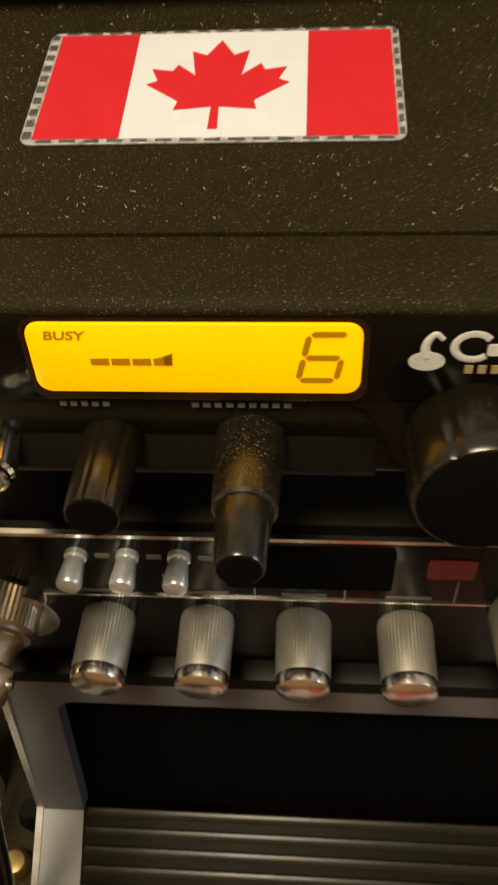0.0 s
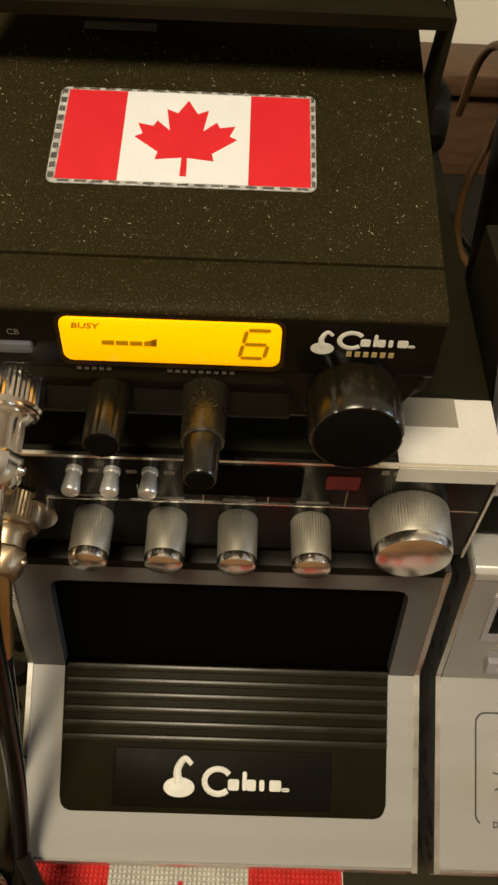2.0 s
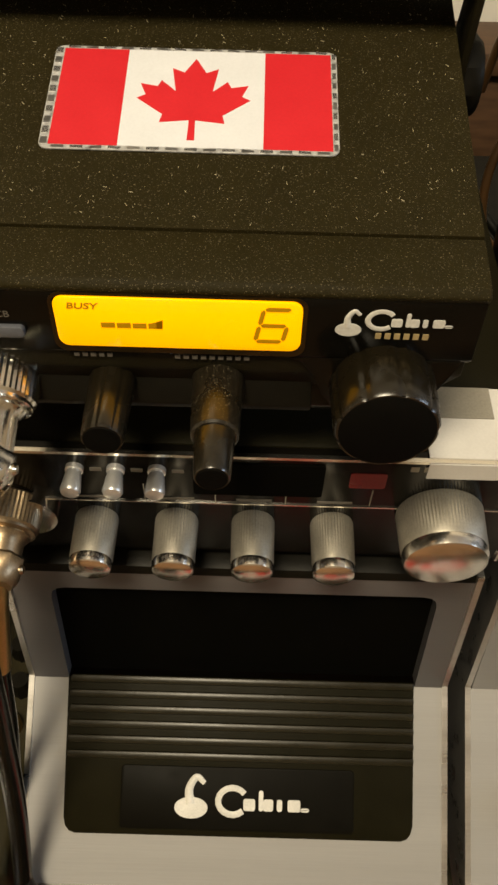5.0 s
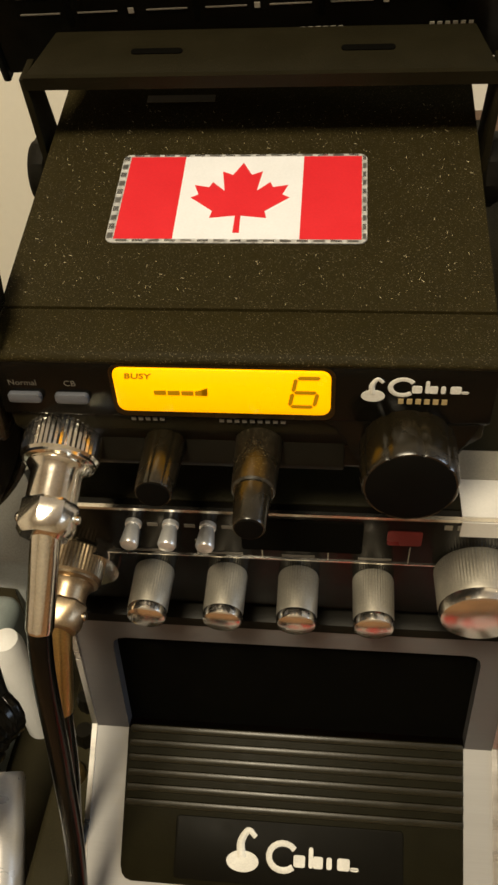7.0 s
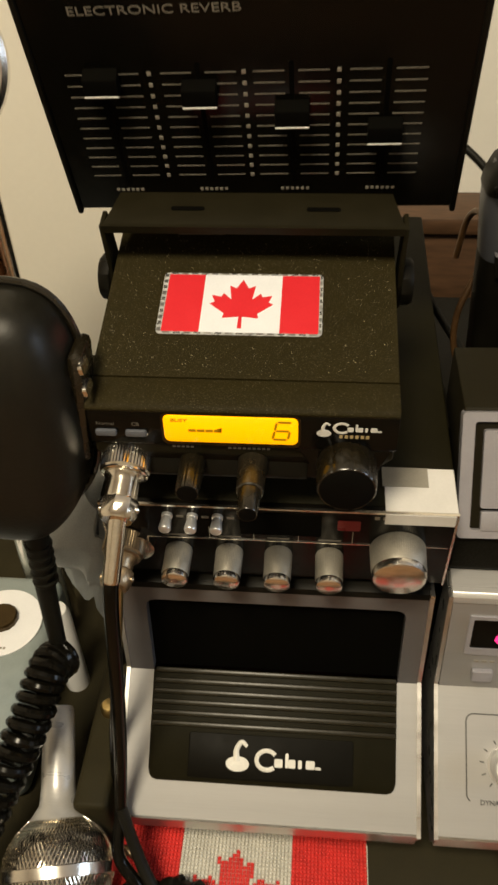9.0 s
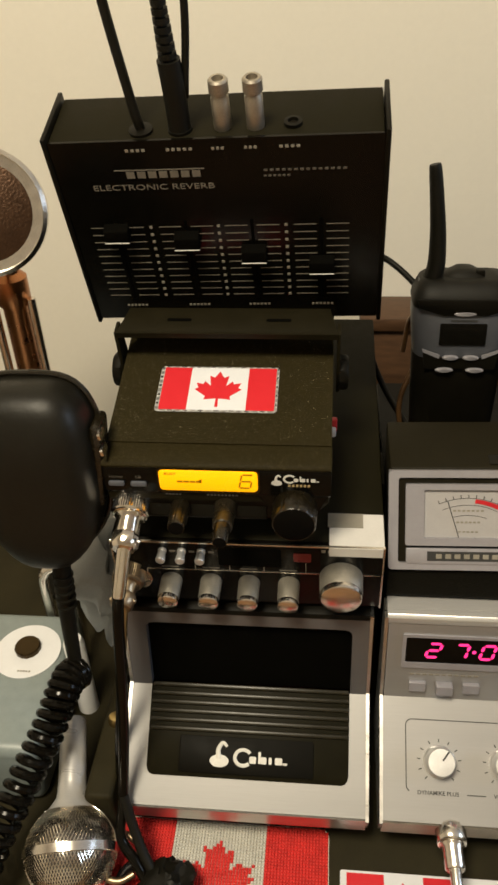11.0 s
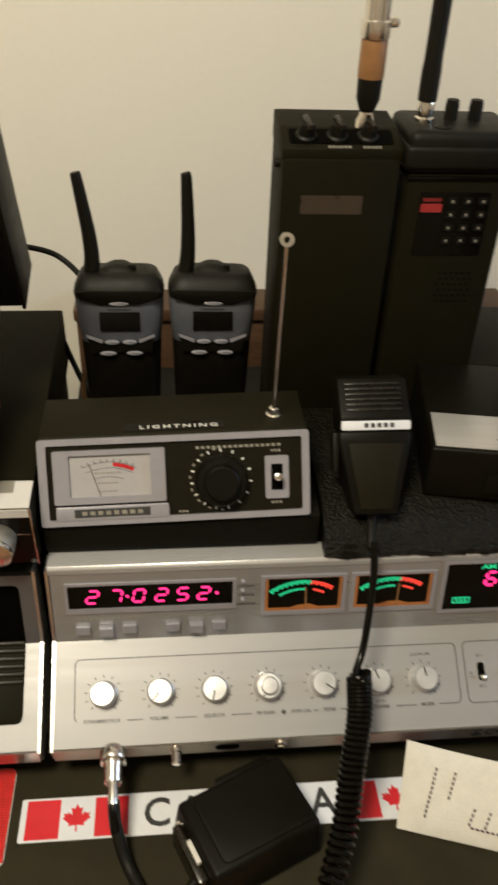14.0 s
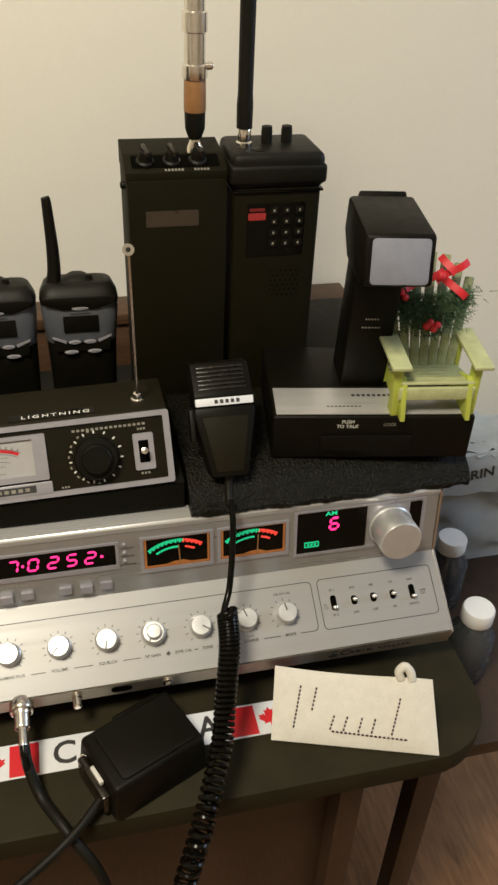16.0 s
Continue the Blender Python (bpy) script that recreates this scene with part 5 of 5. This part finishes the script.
def coiled_cord():
    lead = [(221, 60, 171), (219, 42, 150), (212, 18, 118), (205, 4, 107), (203, -4, 106), (208, -6, 109), (212, 0, 109), (209, 4, 104), (207, 2, 101)]
    t = thing("coiled_cord", (205, -30, 60), "black coiled microphone cord hanging over the desk edge", "cord")
    part("straight_lead", sweep(lead, 2.6, 12), BLACK_GLOSS, t)
    spine = [(207, 3, 103), (205, -18, 88), (197, -45, 68), (187, -78, 48), (167, -118, 26), (144, -146, -28), (125, -160, -110)]
    part("coil", sweep(coil_line(spine, 7.0, 54, 12), 2.1, 7, 0), BLACK_GLOSS, t)


def plug_and_lead(name, label, pts, r_ring, material, cable, with_clamp=True, sleeve=None):
    """A screw-on microphone plug: knurled ring, barrel, clamp with two screws, sleeve and cable."""
    a, b, c = (Vector(p) for p in pts)
    t = thing(name, pts[2], label, "plug")
    m = along(a, b)
    part("knurled_ring", put(lathe([(r_ring * 1.0, -2.5), (r_ring * 1.08, -1.8), (r_ring * 1.08, 6.5), (r_ring, 7.2), (r_ring, 8.0), (r_ring * 0.86, 8.6)], 96, 1, 0.32, r_ring * 1.02), m), material, t)
    L = (b - a).length
    part("barrel", put(lathe([(r_ring * 0.84, 8), (r_ring * 0.86, 9), (r_ring * 0.70, 11), (r_ring * 0.68, L), (r_ring * 0.6, L + 1)], 36), m), material, t)
    if with_clamp:
        cl = part("clamp", put(lathe([(r_ring * 0.72, L - 6), (r_ring * 0.82, L - 5), (r_ring * 0.82, L + 1), (r_ring * 0.66, L + 3)], 8), m), material, t)
        for s in (-1, 1):
            part("screw", put(lathe([(1.5, 0), (1.5, 0.6), (1.0, 1.2)], 12), m @ at(s * r_ring * 0.75, 0, L - 2, 0, s * 90)), material, cl)
    part("sleeve", put(lathe([(r_ring * 0.40, 0), (r_ring * 0.40, (c - b).length - 1), (r_ring * 0.37, (c - b).length)], 28), along(b, c)), sleeve or material, t)
    part("cable", sweep([b.lerp(c, 0.8), c] + [Vector(p) for p in cable], r_ring * 0.345, 14), BLACK_GLOSS, t, "black cable")


def speaker_microphone():
    m = at(131, -50, 0.4, 0, 0, 24)
    t = thing("speaker_microphone", m, "black faceted hand microphone lying on the desk", "microphone", local=True)
    bm = box(-42, 42, -31, 31, 0, 36)
    for v in bm.verts:
        if v.co.z > 18:
            v.co.x *= 0.93
            v.co.y *= 0.90
    bmesh.ops.bevel(bm, geom=bm.edges[:], offset=3.5, segments=3, profile=0.5, affect="EDGES")
    part("body", bm, BLACK, t)
    part("front_plate", put(plate(-30, 36, -24, 24, 0, 2.0, 5, 0.6), at(0, 0, 35.6)), BLACK, t)
    part("side_grip", box(-47, -40, -22, 20, 4, 26, 2), BLACK_SATIN, t)
    part("talk_key", box(-8, 34, 29, 36, 8, 28, 2), BLACK, t)
    part("name_tag", box(-43.5, -40.5, -12, 4, 27, 31, 0.3), WHITE_INK, t)
    part("side_screw", put(lathe([(3.5, 0), (3.5, 2.5), (2, 3)], 16), along((-40, 20, 22), (-50, 20, 22))), NICKEL, t)
    part("lead", sweep([(-44, -14, 16), (-70, -24, 12), (-104, -30, 6), (-140, -34, 5), (-175, -30, 5)], 3.4, 12), RUBBER, t, "black lead")


def flag_mat():
    t = thing("flag_mat", (-101, -22, 0), "red and white woven flag mat under the speaker", "mat")
    x0, x1, y0, y1 = -171, -31, -58, 14
    part("backing", plate(x0, x1, y0, y1, 0.1, 1.0, 6), YARN_WHITE, t)
    for u0, u1 in ((x0 + 1.5, -131), (-72, x1 - 1.5)):
        part("red_ground", plate(u0, u1, y0 + 1.5, y1 - 1.5, 0.9, 1.1, 4), YARN_RED, t)
    poly = [(-101 + 0.52 * u, -22 + 0.52 * v) for u, v in LEAF]

    def inside(x, y):
        hit = False
        for (ax, ay), (bx, by) in zip(poly, poly[1:] + poly[:1]):
            if (ay > y) != (by > y) and x < (bx - ax) * (y - ay) / (by - ay) + ax:
                hit = not hit
        return hit

    red, white = bmesh.new(), bmesh.new()
    step = 2.0
    n, k = int((x1 - x0 - 2) / step), int((y1 - y0 - 2) / step)
    for i in range(n):
        for j in range(k):
            x, y = x0 + 1.6 + step * (i + 0.5), y0 + 1.4 + step * (j + 0.5)
            if min(x - x0, x1 - x) + min(y - y0, y1 - y) < 5:
                continue
            bm = red if x < -131 or x > -72 or inside(x, y) else white
            h, zz = 0.96, 2.3
            low = [bm.verts.new((x + a * h, y + b * h, 1.15)) for a, b in ((-1, -1), (1, -1), (1, 1), (-1, 1))]
            top = [bm.verts.new((x + a * h * 0.55, y + b * h * 0.55, zz)) for a, b in ((-1, -1), (1, -1), (1, 1), (-1, 1))]
            bm.faces.new(top)
            for q in range(4):
                bm.faces.new((low[q], low[(q + 1) % 4], top[(q + 1) % 4], top[q]))
    tagged(part("red_stitches", red, YARN_RED, t), "red woven stitches", kind="stuff")
    tagged(part("white_stitches", white, YARN_WHITE, t), "white woven stitches", kind="stuff")


def desk_sticker():
    t = thing("bumper_sticker", (118, -26, 0), "long white sticker with red flags and black lettering", "sticker")
    part("ground", plate(-24, 290, -42, -11, 0.05, 0.35, 1.5), WHITE_VINYL, t)
    Z = Matrix.Translation((0, -26.5, 0.35))
    for x in (-20, 27, 205, 252):
        part("red_band", box(x, x + 23, -40.5, -12.5, 0.3, 0.5), RED_VINYL, t)
    for x in (14.5, 240):
        part("maple_leaf", put(leaf(0, 0, 21, 0, 0.2), Matrix.Translation((x, -26.5, 0.35))), RED_VINYL, t)
    for k, ch in enumerate("CANADA"):
        lettering(ch, 29, Matrix.Translation((70 + 23.5 * k, -27, 0.36)), t, DARK_INK, "letter", 0.95, bold=0.5, thick=0.1)


def name_cloth():
    t = thing("cross_stitch_cloth", (302, -55, 0), "white cross-stitched cloth tag leaning on the radio", "cloth")
    a, b, c, d = Vector((235, -50, 3)), Vector((366, -91, 2)), Vector((370, -50, 46)), Vector((247, -8, 44))
    n, k = 26, 14
    up = (b - a).cross(d - a).normalized()

    def spot(u, v, lift):
        p = (a * (1 - u) + b * u) * (1 - v) + (d * (1 - u) + c * u) * v
        sag = 3.5 * math.sin(3.1 * u + 0.4) * v - 2.5 * math.sin(math.pi * u) * (1 - abs(2 * v - 1)) * 0
        puff = 3.2 * (1 - abs(2 * u - 1) ** 6) * (1 - abs(2 * v - 1) ** 4)
        return p + up * (lift * puff) - Vector((0, 0, 1)) * max(0, sag)

    bm = bmesh.new()
    sides = []
    for s in (1, -0.2):
        g = [[bm.verts.new(spot(i / n, j / k, s) + up * 0.3 * s) for i in range(n + 1)] for j in range(k + 1)]
        sides.append(g)
        for j in range(k):
            for i in range(n):
                bm.faces.new((g[j][i], g[j][i + 1], g[j + 1][i + 1], g[j + 1][i]))
    bmesh.ops.recalc_face_normals(bm, faces=bm.faces[:])
    f, r = sides
    rim = [(0, i) for i in range(n + 1)] + [(j, n) for j in range(1, k + 1)] + [(k, i) for i in range(n - 1, -1, -1)] + [(j, 0) for j in range(k - 1, 0, -1)]
    for (j0, i0), (j1, i1) in zip(rim, rim[1:] + rim[:1]):
        bm.faces.new((f[j0][i0], f[j1][i1], r[j1][i1], r[j0][i0]))
    bmesh.ops.recalc_face_normals(bm, faces=bm.faces[:])
    part("cloth", bm, CLOTH, t)
    part("hanging_tab", sweep([spot(0.80, 0.98, 0), spot(0.79, 1.08, 0) + up * 3, spot(0.825, 1.15, 0) + up * 4, spot(0.86, 1.08, 0) + up * 2, spot(0.87, 0.97, 0)], 3.8, 10), CLOTH, t)
    dark = mat("dark_thread", (0.05, 0.02, 0.03), 0.8)
    strokes = [(0.13, 0.20, 0.17, 0.80), (0.24, 0.46, 0.27, 0.80), (0.35, 0.22, 0.38, 0.44), (0.43, 0.22, 0.46, 0.44), (0.52, 0.22, 0.55, 0.44), (0.60, 0.22, 0.63, 0.44), (0.72, 0.22, 0.79, 0.74), (0.36, 0.20, 0.82, 0.17)]
    ink = []
    for u0, v0, u1, v1 in strokes:
        count = max(3, int(math.hypot((u1 - u0) * 130, (v1 - v0) * 60) / 3.2))
        for q in range(count):
            f, g = q / count, (q + 0.62) / count
            p = spot(u0 + (u1 - u0) * f, v0 + (v1 - v0) * f, 1) + up * 0.7
            e = spot(u0 + (u1 - u0) * g, v0 + (v1 - v0) * g, 1) + up * 0.7
            ink.append(sweep([p, e], 0.75, 6, 0))
    tagged(part("stitched_bar", join(*ink), dark, t), kind="stuff")


def left_clutter():
    # large black hand microphone standing on its cord
    t = thing("black_microphone", (-194, 58, 0), "large black hand microphone with coiled cord", "microphone")
    bm = ball(0, 0, 0, 1, 1, 1, 40)
    for v in bm.verts:
        p = v.co.copy()
        w = 34 - 15 * max(0, -p.z) ** 1.5
        lean = 3.0 * p.z
        v.co = Vector((-191 + lean + math.copysign(abs(p.x) ** 0.6, p.x) * w, 66 + math.copysign(abs(p.y) ** 0.7, p.y) * 27, 250 + math.copysign(abs(p.z) ** 0.62, p.z) * 60))
    part("shell", bm, mat("worn_black_shell", (0.0085, 0.0075, 0.005), 0.42, bump=0.25, grain=500, spec=0.25), t, "rounded black shell")
    rim = []
    for k in range(49):
        a = 2 * math.pi * k / 48
        cz, cx = math.cos(a), math.sin(a)
        w = 35.2 - 15 * max(0, -cz) ** 1.5
        rim.append((-191 + 3.0 * cz + math.copysign(abs(cx) ** 0.6, cx) * w, 72, 250 + math.copysign(abs(cz) ** 0.62, cz) * 61.2))
    part("seam", sweep(rim, 1.6, 8, 0), BLACK_SATIN, t, "raised seam round the shell")
    part("talk_bar", put(box(-3, 3, -9, 9, -26, 26, 2.5), at(-157, 66, 262, 0, 5)), BLACK_SATIN, t)
    for z in (284, 274):
        part("seam_clip", put(plate(-2, 2, -4, 4, 0, 1.5, 1), at(-152.5, 58, z, 0, 80)), CHROME, t)
    part("strain_relief", sweep([(-190, 62, 196), (-193, 60, 160), (-195, 58, 118), (-194, 54, 96)], 5.6, 14, 6, 4.0), RUBBER, t)
    for k in range(5):
        part("relief_ring", put(lathe([(6.0, 0), (6.3, 0.8), (6.0, 2.2)], 18), along((-191.2 - 0.35 * k, 61.3 - 0.3 * k, 180 - 6 * k), (-193, 60, 160 - 6 * k))), RUBBER, t)
    part("coil", sweep(coil_line([(-194, 54, 98), (-198, 44, 100), (-206, 20, 84), (-220, -8, 62), (-234, -40, 40), (-244, -76, 16)], 8.6, 25, 14), 2.9, 9, 0), BLACK_GLOSS, t, "thick black coiled cord")
    # lollipop microphone at the back
    t = thing("lollipop_microphone", (-259, 235, 0), "vintage round chrome microphone on a copper stem", "microphone")
    H = along((-256, 212, 342), (-250, 190, 350))
    part("rim", put(lathe([(30, -22), (38, -18), (40, -4), (40, 6), (37.5, 8), (36.5, 4)], 48), H), CHROME, t, "chrome rim")
    part("grille", put(lathe([(37, 0), (36, 3), (20, 6), (2, 7)], 40), H), mat("brown_perforated_grille", (0.06, 0.03, 0.015), 0.4, 0.7, bump=1.0, grain=600), t, "dark perforated grille")
    part("stem", put(lathe([(9, 0), (9, 254), (12, 258), (12, 276), (8, 280), (8, 306)], 28), at(-259, 235, 12)), COPPER, t, "copper stem")
    for s in (-1, 1):
        part("rail", put(lathe([(3.2, 0), (3.2, 262)], 14), at(-259 + s * 14, 231, 12)), CHROME, t)
    part("foot", put(lathe([(34, 0), (34, 6), (26, 14), (12, 18)], 40), at(-259, 235, 0)), BLACK, t)
    # silver mesh microphone lying down
    t = thing("mesh_microphone", (-190, 0, 0), "silver microphone with round wire-mesh head lying down", "microphone")
    p, q = Vector((-189, -25, 27)), Vector((-205, 66, 64))
    A = along(p, q)
    core = put(ball(0, 0, 0, 27, 27, 27, 32), A)
    part("mesh_core", core, mat("dark_mesh_core", (0.11, 0.10, 0.09), 0.75, 0.3, bump=0.6, grain=900), t)
    wires = []
    for k in range(84):
        a = 2 * math.pi * k / 84
        wires.append(put(sweep([(28 * math.sin(b) * math.cos(a + s * b * 0.5), 28 * math.sin(b) * math.sin(a + s * b * 0.5), -28 * math.cos(b)) for s in (1,) for b in [0.12 + 0.22 * i for i in range(13)]], 0.38, 4, 0), A))
        wires.append(put(sweep([(28 * math.sin(b) * math.cos(a - b * 0.5), 28 * math.sin(b) * math.sin(a - b * 0.5), -28 * math.cos(b)) for b in [0.12 + 0.22 * i for i in range(13)]], 0.38, 4, 0), A))
    tagged(part("wire_mesh", join(*wires), NICKEL, t), "silver wire mesh", kind="stuff")
    part("band", put(lathe([(28, -3), (29.2, -2.5), (29.2, 2.5), (28, 3)], 48), A), CHROME, t)
    part("handle", put(lathe([(19, 19), (14, 25), (9.8, 31), (9.0, 40), (8.4, 78), (7.4, 80)], 36), A), TRIM, t, "silver tapered handle")
    # pale blue box with a round dial
    t = thing("pale_blue_box", (-262, 95, 0), "pale blue plastic box with round white dial", "box")
    part("body", box(-330, -222, 20, 138, 0, 58, 8, 4), PALE_BLUE, t)
    part("dial_plate", put(lathe([(24, 0), (24, 0.8), (4, 0.9)], 40), at(-250, 100, 58)), WHITE_VINYL, t, "round white dial plate")
    part("dial_knob", put(lathe([(9.5, 0), (9.5, 3), (8.5, 4)], 28, 1, 0.4, 9), at(-250, 102, 58.8)), BRASS_DARK, t)
    bars(word_bars(-247, 82, 10, 1.4, 5), Matrix.Translation((0, 0, 58.9)), t, GREY_INK)
    # chrome tube frame
    t = thing("tube_stand", (-212, 90, 0), "bent chrome tube stand beside the speaker", "stand")
    part("tube", sweep([(-246, 143, 4), (-246, 143, 78), (-243, 144, 94), (-236, 145, 99), (-229, 146, 92), (-227, 147, 74), (-227, 147, 4)], 4.2, 16), CHROME, t)
    part("post", put(lathe([(7.5, 0), (7.5, 72), (6, 77), (2, 78)], 24), at(-213, 98, 0)), WHITE_CAP, t, "white upright post")
    # small dark box with a brass stud and loose leads
    t = thing("switch_box", (-185, 45, 0), "dark olive switch box with a brass stud", "box")
    part("body", box(-184, -166, -2, 112, 0, 50, 3, 3), TABLE, t)
    part("stud", put(lathe([(5, 0), (5, 4), (3.6, 6), (2, 6.4)], 20), at(-175, 52, 50)), BRASS, t)
    for k, (x, y) in enumerate(((-176, 84), (-173, 68), (-178, 100))):
        part("terminal", put(lathe([(4.5, 0), (5, 5), (3.5, 9)], 16, 1, 0.5, 4), at(x, y, 50)), BLACK, t)
    # crumpled bag between
    bm = ball(-186, 130, 122, 26, 40, 40, 40)
    for v in bm.verts:
        q = v.co
        v.co = q + Vector((1, 0.6, 0.8)) * 12 * noise.noise(q * 0.055) + Vector((0.6, 0.5, 1)) * 6 * noise.noise(q * 0.16)
        v.co.x = min(v.co.x, -163)
    for v in bm.verts:
        if v.co.z < 100:
            v.co.z = 100 - (100 - v.co.z) * 2.2
        v.co.z = max(v.co.z, 1)
    whole("crumpled_bag", bm, BAG, "crumpled pale grey-blue plastic bag", "bag")
    t = thing("loose_lead", (-150, -20, 0), "short looped black lead with a metal ring", "lead")
    part("loop", sweep([(-160 + 14 * math.cos(a / 10), -24 + 12 * math.sin(a / 10), 22 + 5 * math.sin(a / 10)) for a in range(0, 60, 7)], 2.3, 10), TARNISH, t, "metal ring")
    part("thick_lead", sweep([(-156.5, -4, 58), (-150, -15, 40), (-142, -26, 26), (-130, -38, 15), (-118, -52, 10), (-100, -62, 8)], 3.0, 12, 8, 3.6), RUBBER, t, "black bundled lead")
    for k, (x, y, r) in enumerate(((-146, -34, 13), (-132, -44, 16), (-140, -52, 11))):
        ring = [(x + r * math.cos(a / 10) * (1 + 0.1 * k), y + r * 0.8 * math.sin(a / 10), 9 + 7 * math.sin(a / 10 + k) + 3 * k) for a in range(0, 60, 6)]
        part("cable_loop", sweep(ring, 3.2, 10), SLEEVE, t, "glossy black cable loop")
    lump = ball(-128, -40, 15, 17, 21, 15, 36)
    for v in lump.verts:
        q = v.co.copy()
        v.co = q + Vector((1, 0.8, 0.7)) * 5 * noise.noise(q * 0.12) + Vector((0.7, 1, 0.9)) * 2.5 * noise.noise(q * 0.35)
        v.co.z = max(v.co.z, 1.2)
    part("bundle", lump, RUBBER, t, "crumpled black cable bundle")
    part("label_tag", put(box(-6, 6, -1.6, 1.6, 18, 18.6), at(-122, -54, 8, 0, 0, 5)), WHITE_INK, t)


def right_clutter():
    t = thing("side_table", (600, 180, -760), "low dark side table beside the desk", "table")
    part("tabletop", box(440, 900, 30, 440, -222, -200, 2), DARK_WOOD, t)
    for x in (456, 884):
        for y in (46, 424):
            part("leg", box(x - 14, x + 14, y - 14, y + 14, -760, -222, 1), DARK_WOOD, t)
    b = thing("bottle", (552, 247, -200), "dark bottle with a white screw cap", "bottle", "white-capped bottles", local=True)
    part("body", lathe([(24, 0), (26, 3), (26, 70), (17, 82), (15, 92)], 32), mat("dark_bottle_plastic", (0.05, 0.055, 0.06), 0.25), b)
    part("cap", lathe([(18, 90), (18.6, 91), (18.6, 107), (17.2, 109), (2, 109.2)], 60, 1, 0.5, 17.8), WHITE_CAP, b, "white ribbed cap")
    copy_thing(b, pose(0.531, 0.130, -0.2))
    bm = box(452, 740, 308, 385, -199, -8)
    bmesh.ops.subdivide_edges(bm, edges=bm.edges[:], cuts=14, use_grid_fill=True)
    for v in bm.verts:
        q = v.co
        if q.z > -190:
            v.co = q + Vector((1, 0.8, 0.7)) * 16 * noise.noise(q * 0.02) + Vector((0.6, 1, 0.6)) * 6 * noise.noise(q * 0.06)
            if q.y < 350 and -75 < q.z < -12:
                v.co.y = 300
    t = thing("shopping_bag", (596, 345, -200), "pale blue-grey shopping bag with dark lettering", "bag")
    part("bag", bm, BAG, t)
    lettering("RIN", 21, surface(607, 299.5, -38, 0, 1) @ at(0, 0, 0, 0, 0, 8), t, DARK_INK, bold=0.5)


def loose_cables():
    t = thing("thin_cable", (20, 300, 152), "thin black cable behind the radios", "cable")
    part("run", sweep([(-40, 215, 312), (-27, 250, 302), (-2, 268, 288), (18, 255, 276), (27, 240, 266)], 2.2, 10), RUBBER, t)
    t = thing("brown_cable", (0, 320, 152), "brown looped cable behind the walkie-talkies", "cable")
    part("run", sweep([(20, 300, 196), (22, 292, 226), (26, 276, 238), (30, 258, 226), (15, 240, 192), (17, 236, 165), (26, 232, 153)], 2.0, 10), BROWN_CABLE, t)
    t = thing("black_cable", (0, 300, 152), "black cable running down beside the radio", "cable")
    part("run", sweep([(-12, 300, 212), (2, 285, 180), (16, 258, 166), (30, 238, 155)], 2.4, 10), RUBBER, t)
    clip = thing("side_clip", (-34.5, 150, 230), "small red and white plastic clip on the radio", "clip")
    part("red_half", box(-37.2, -32, 143, 148, 227, 236, 1.2), RIBBON, clip)
    part("white_half", box(-37.2, -32.6, 139.5, 143, 226, 232, 1.0), WHITE_CAP, clip)
    whole("main_fuse_lead", sweep([(42, -34, 33), (44, -48, 22), (52, -66, 6), (70, -96, 3), (92, -120, -30), (100, -130, -120)], 4.2, 12), RUBBER, "black microphone lead hanging over the desk edge", "lead")


# added block that darkens the gap below the ledge, not a known object
whole("filler_block", box(330, 436, 226, 334, 152.2, 208, 3), BLACK, "plain black block added to darken the gap behind the desk microphone", "case")
handheld_scanner(163, 243.5, 206, 264, 394, False)
handheld_scanner(247.5, 324, 206, 266, 400, True)
walkie(49, 0, -6)
walkie(117, 0.8, -1)
desk_microphone()
toy_chair()
hand_microphone()
coiled_cord()
plug_and_lead("microphone_plug", "shiny nickel microphone plug with black cable", [(-142, 60, 237), (-142.5, 37, 228), (-146, 23, 203)], 9.4, NICKEL, [(-147.5, 19, 185), (-150, 14, 145), (-153.5, 8, 100), (-157, -4, 56), (-158, -18, 36), (-148, -28, 26), (-136, -40, 12)])
plug_and_lead("tarnished_microphone_plug", "tarnished microphone plug with black cable", [(-152, 66, 178), (-153, 46, 173), (-156, 34, 140)], 8.8, TARNISH, [(-158, 28, 110), (-163, 22, 70), (-166, 10, 20)], sleeve=BRASS)
plug_and_lead("chrome_plug", "chrome microphone plug screwed into the base station", [(41, -2, 38), (41.5, -24, 37), (42, -38, 34)], 8.6, CHROME, [(42.5, -44, 30), (44, -50, 22)], False)
speaker_microphone()
flag_mat()
desk_sticker()
name_cloth()
left_clutter()
right_clutter()
loose_cables()
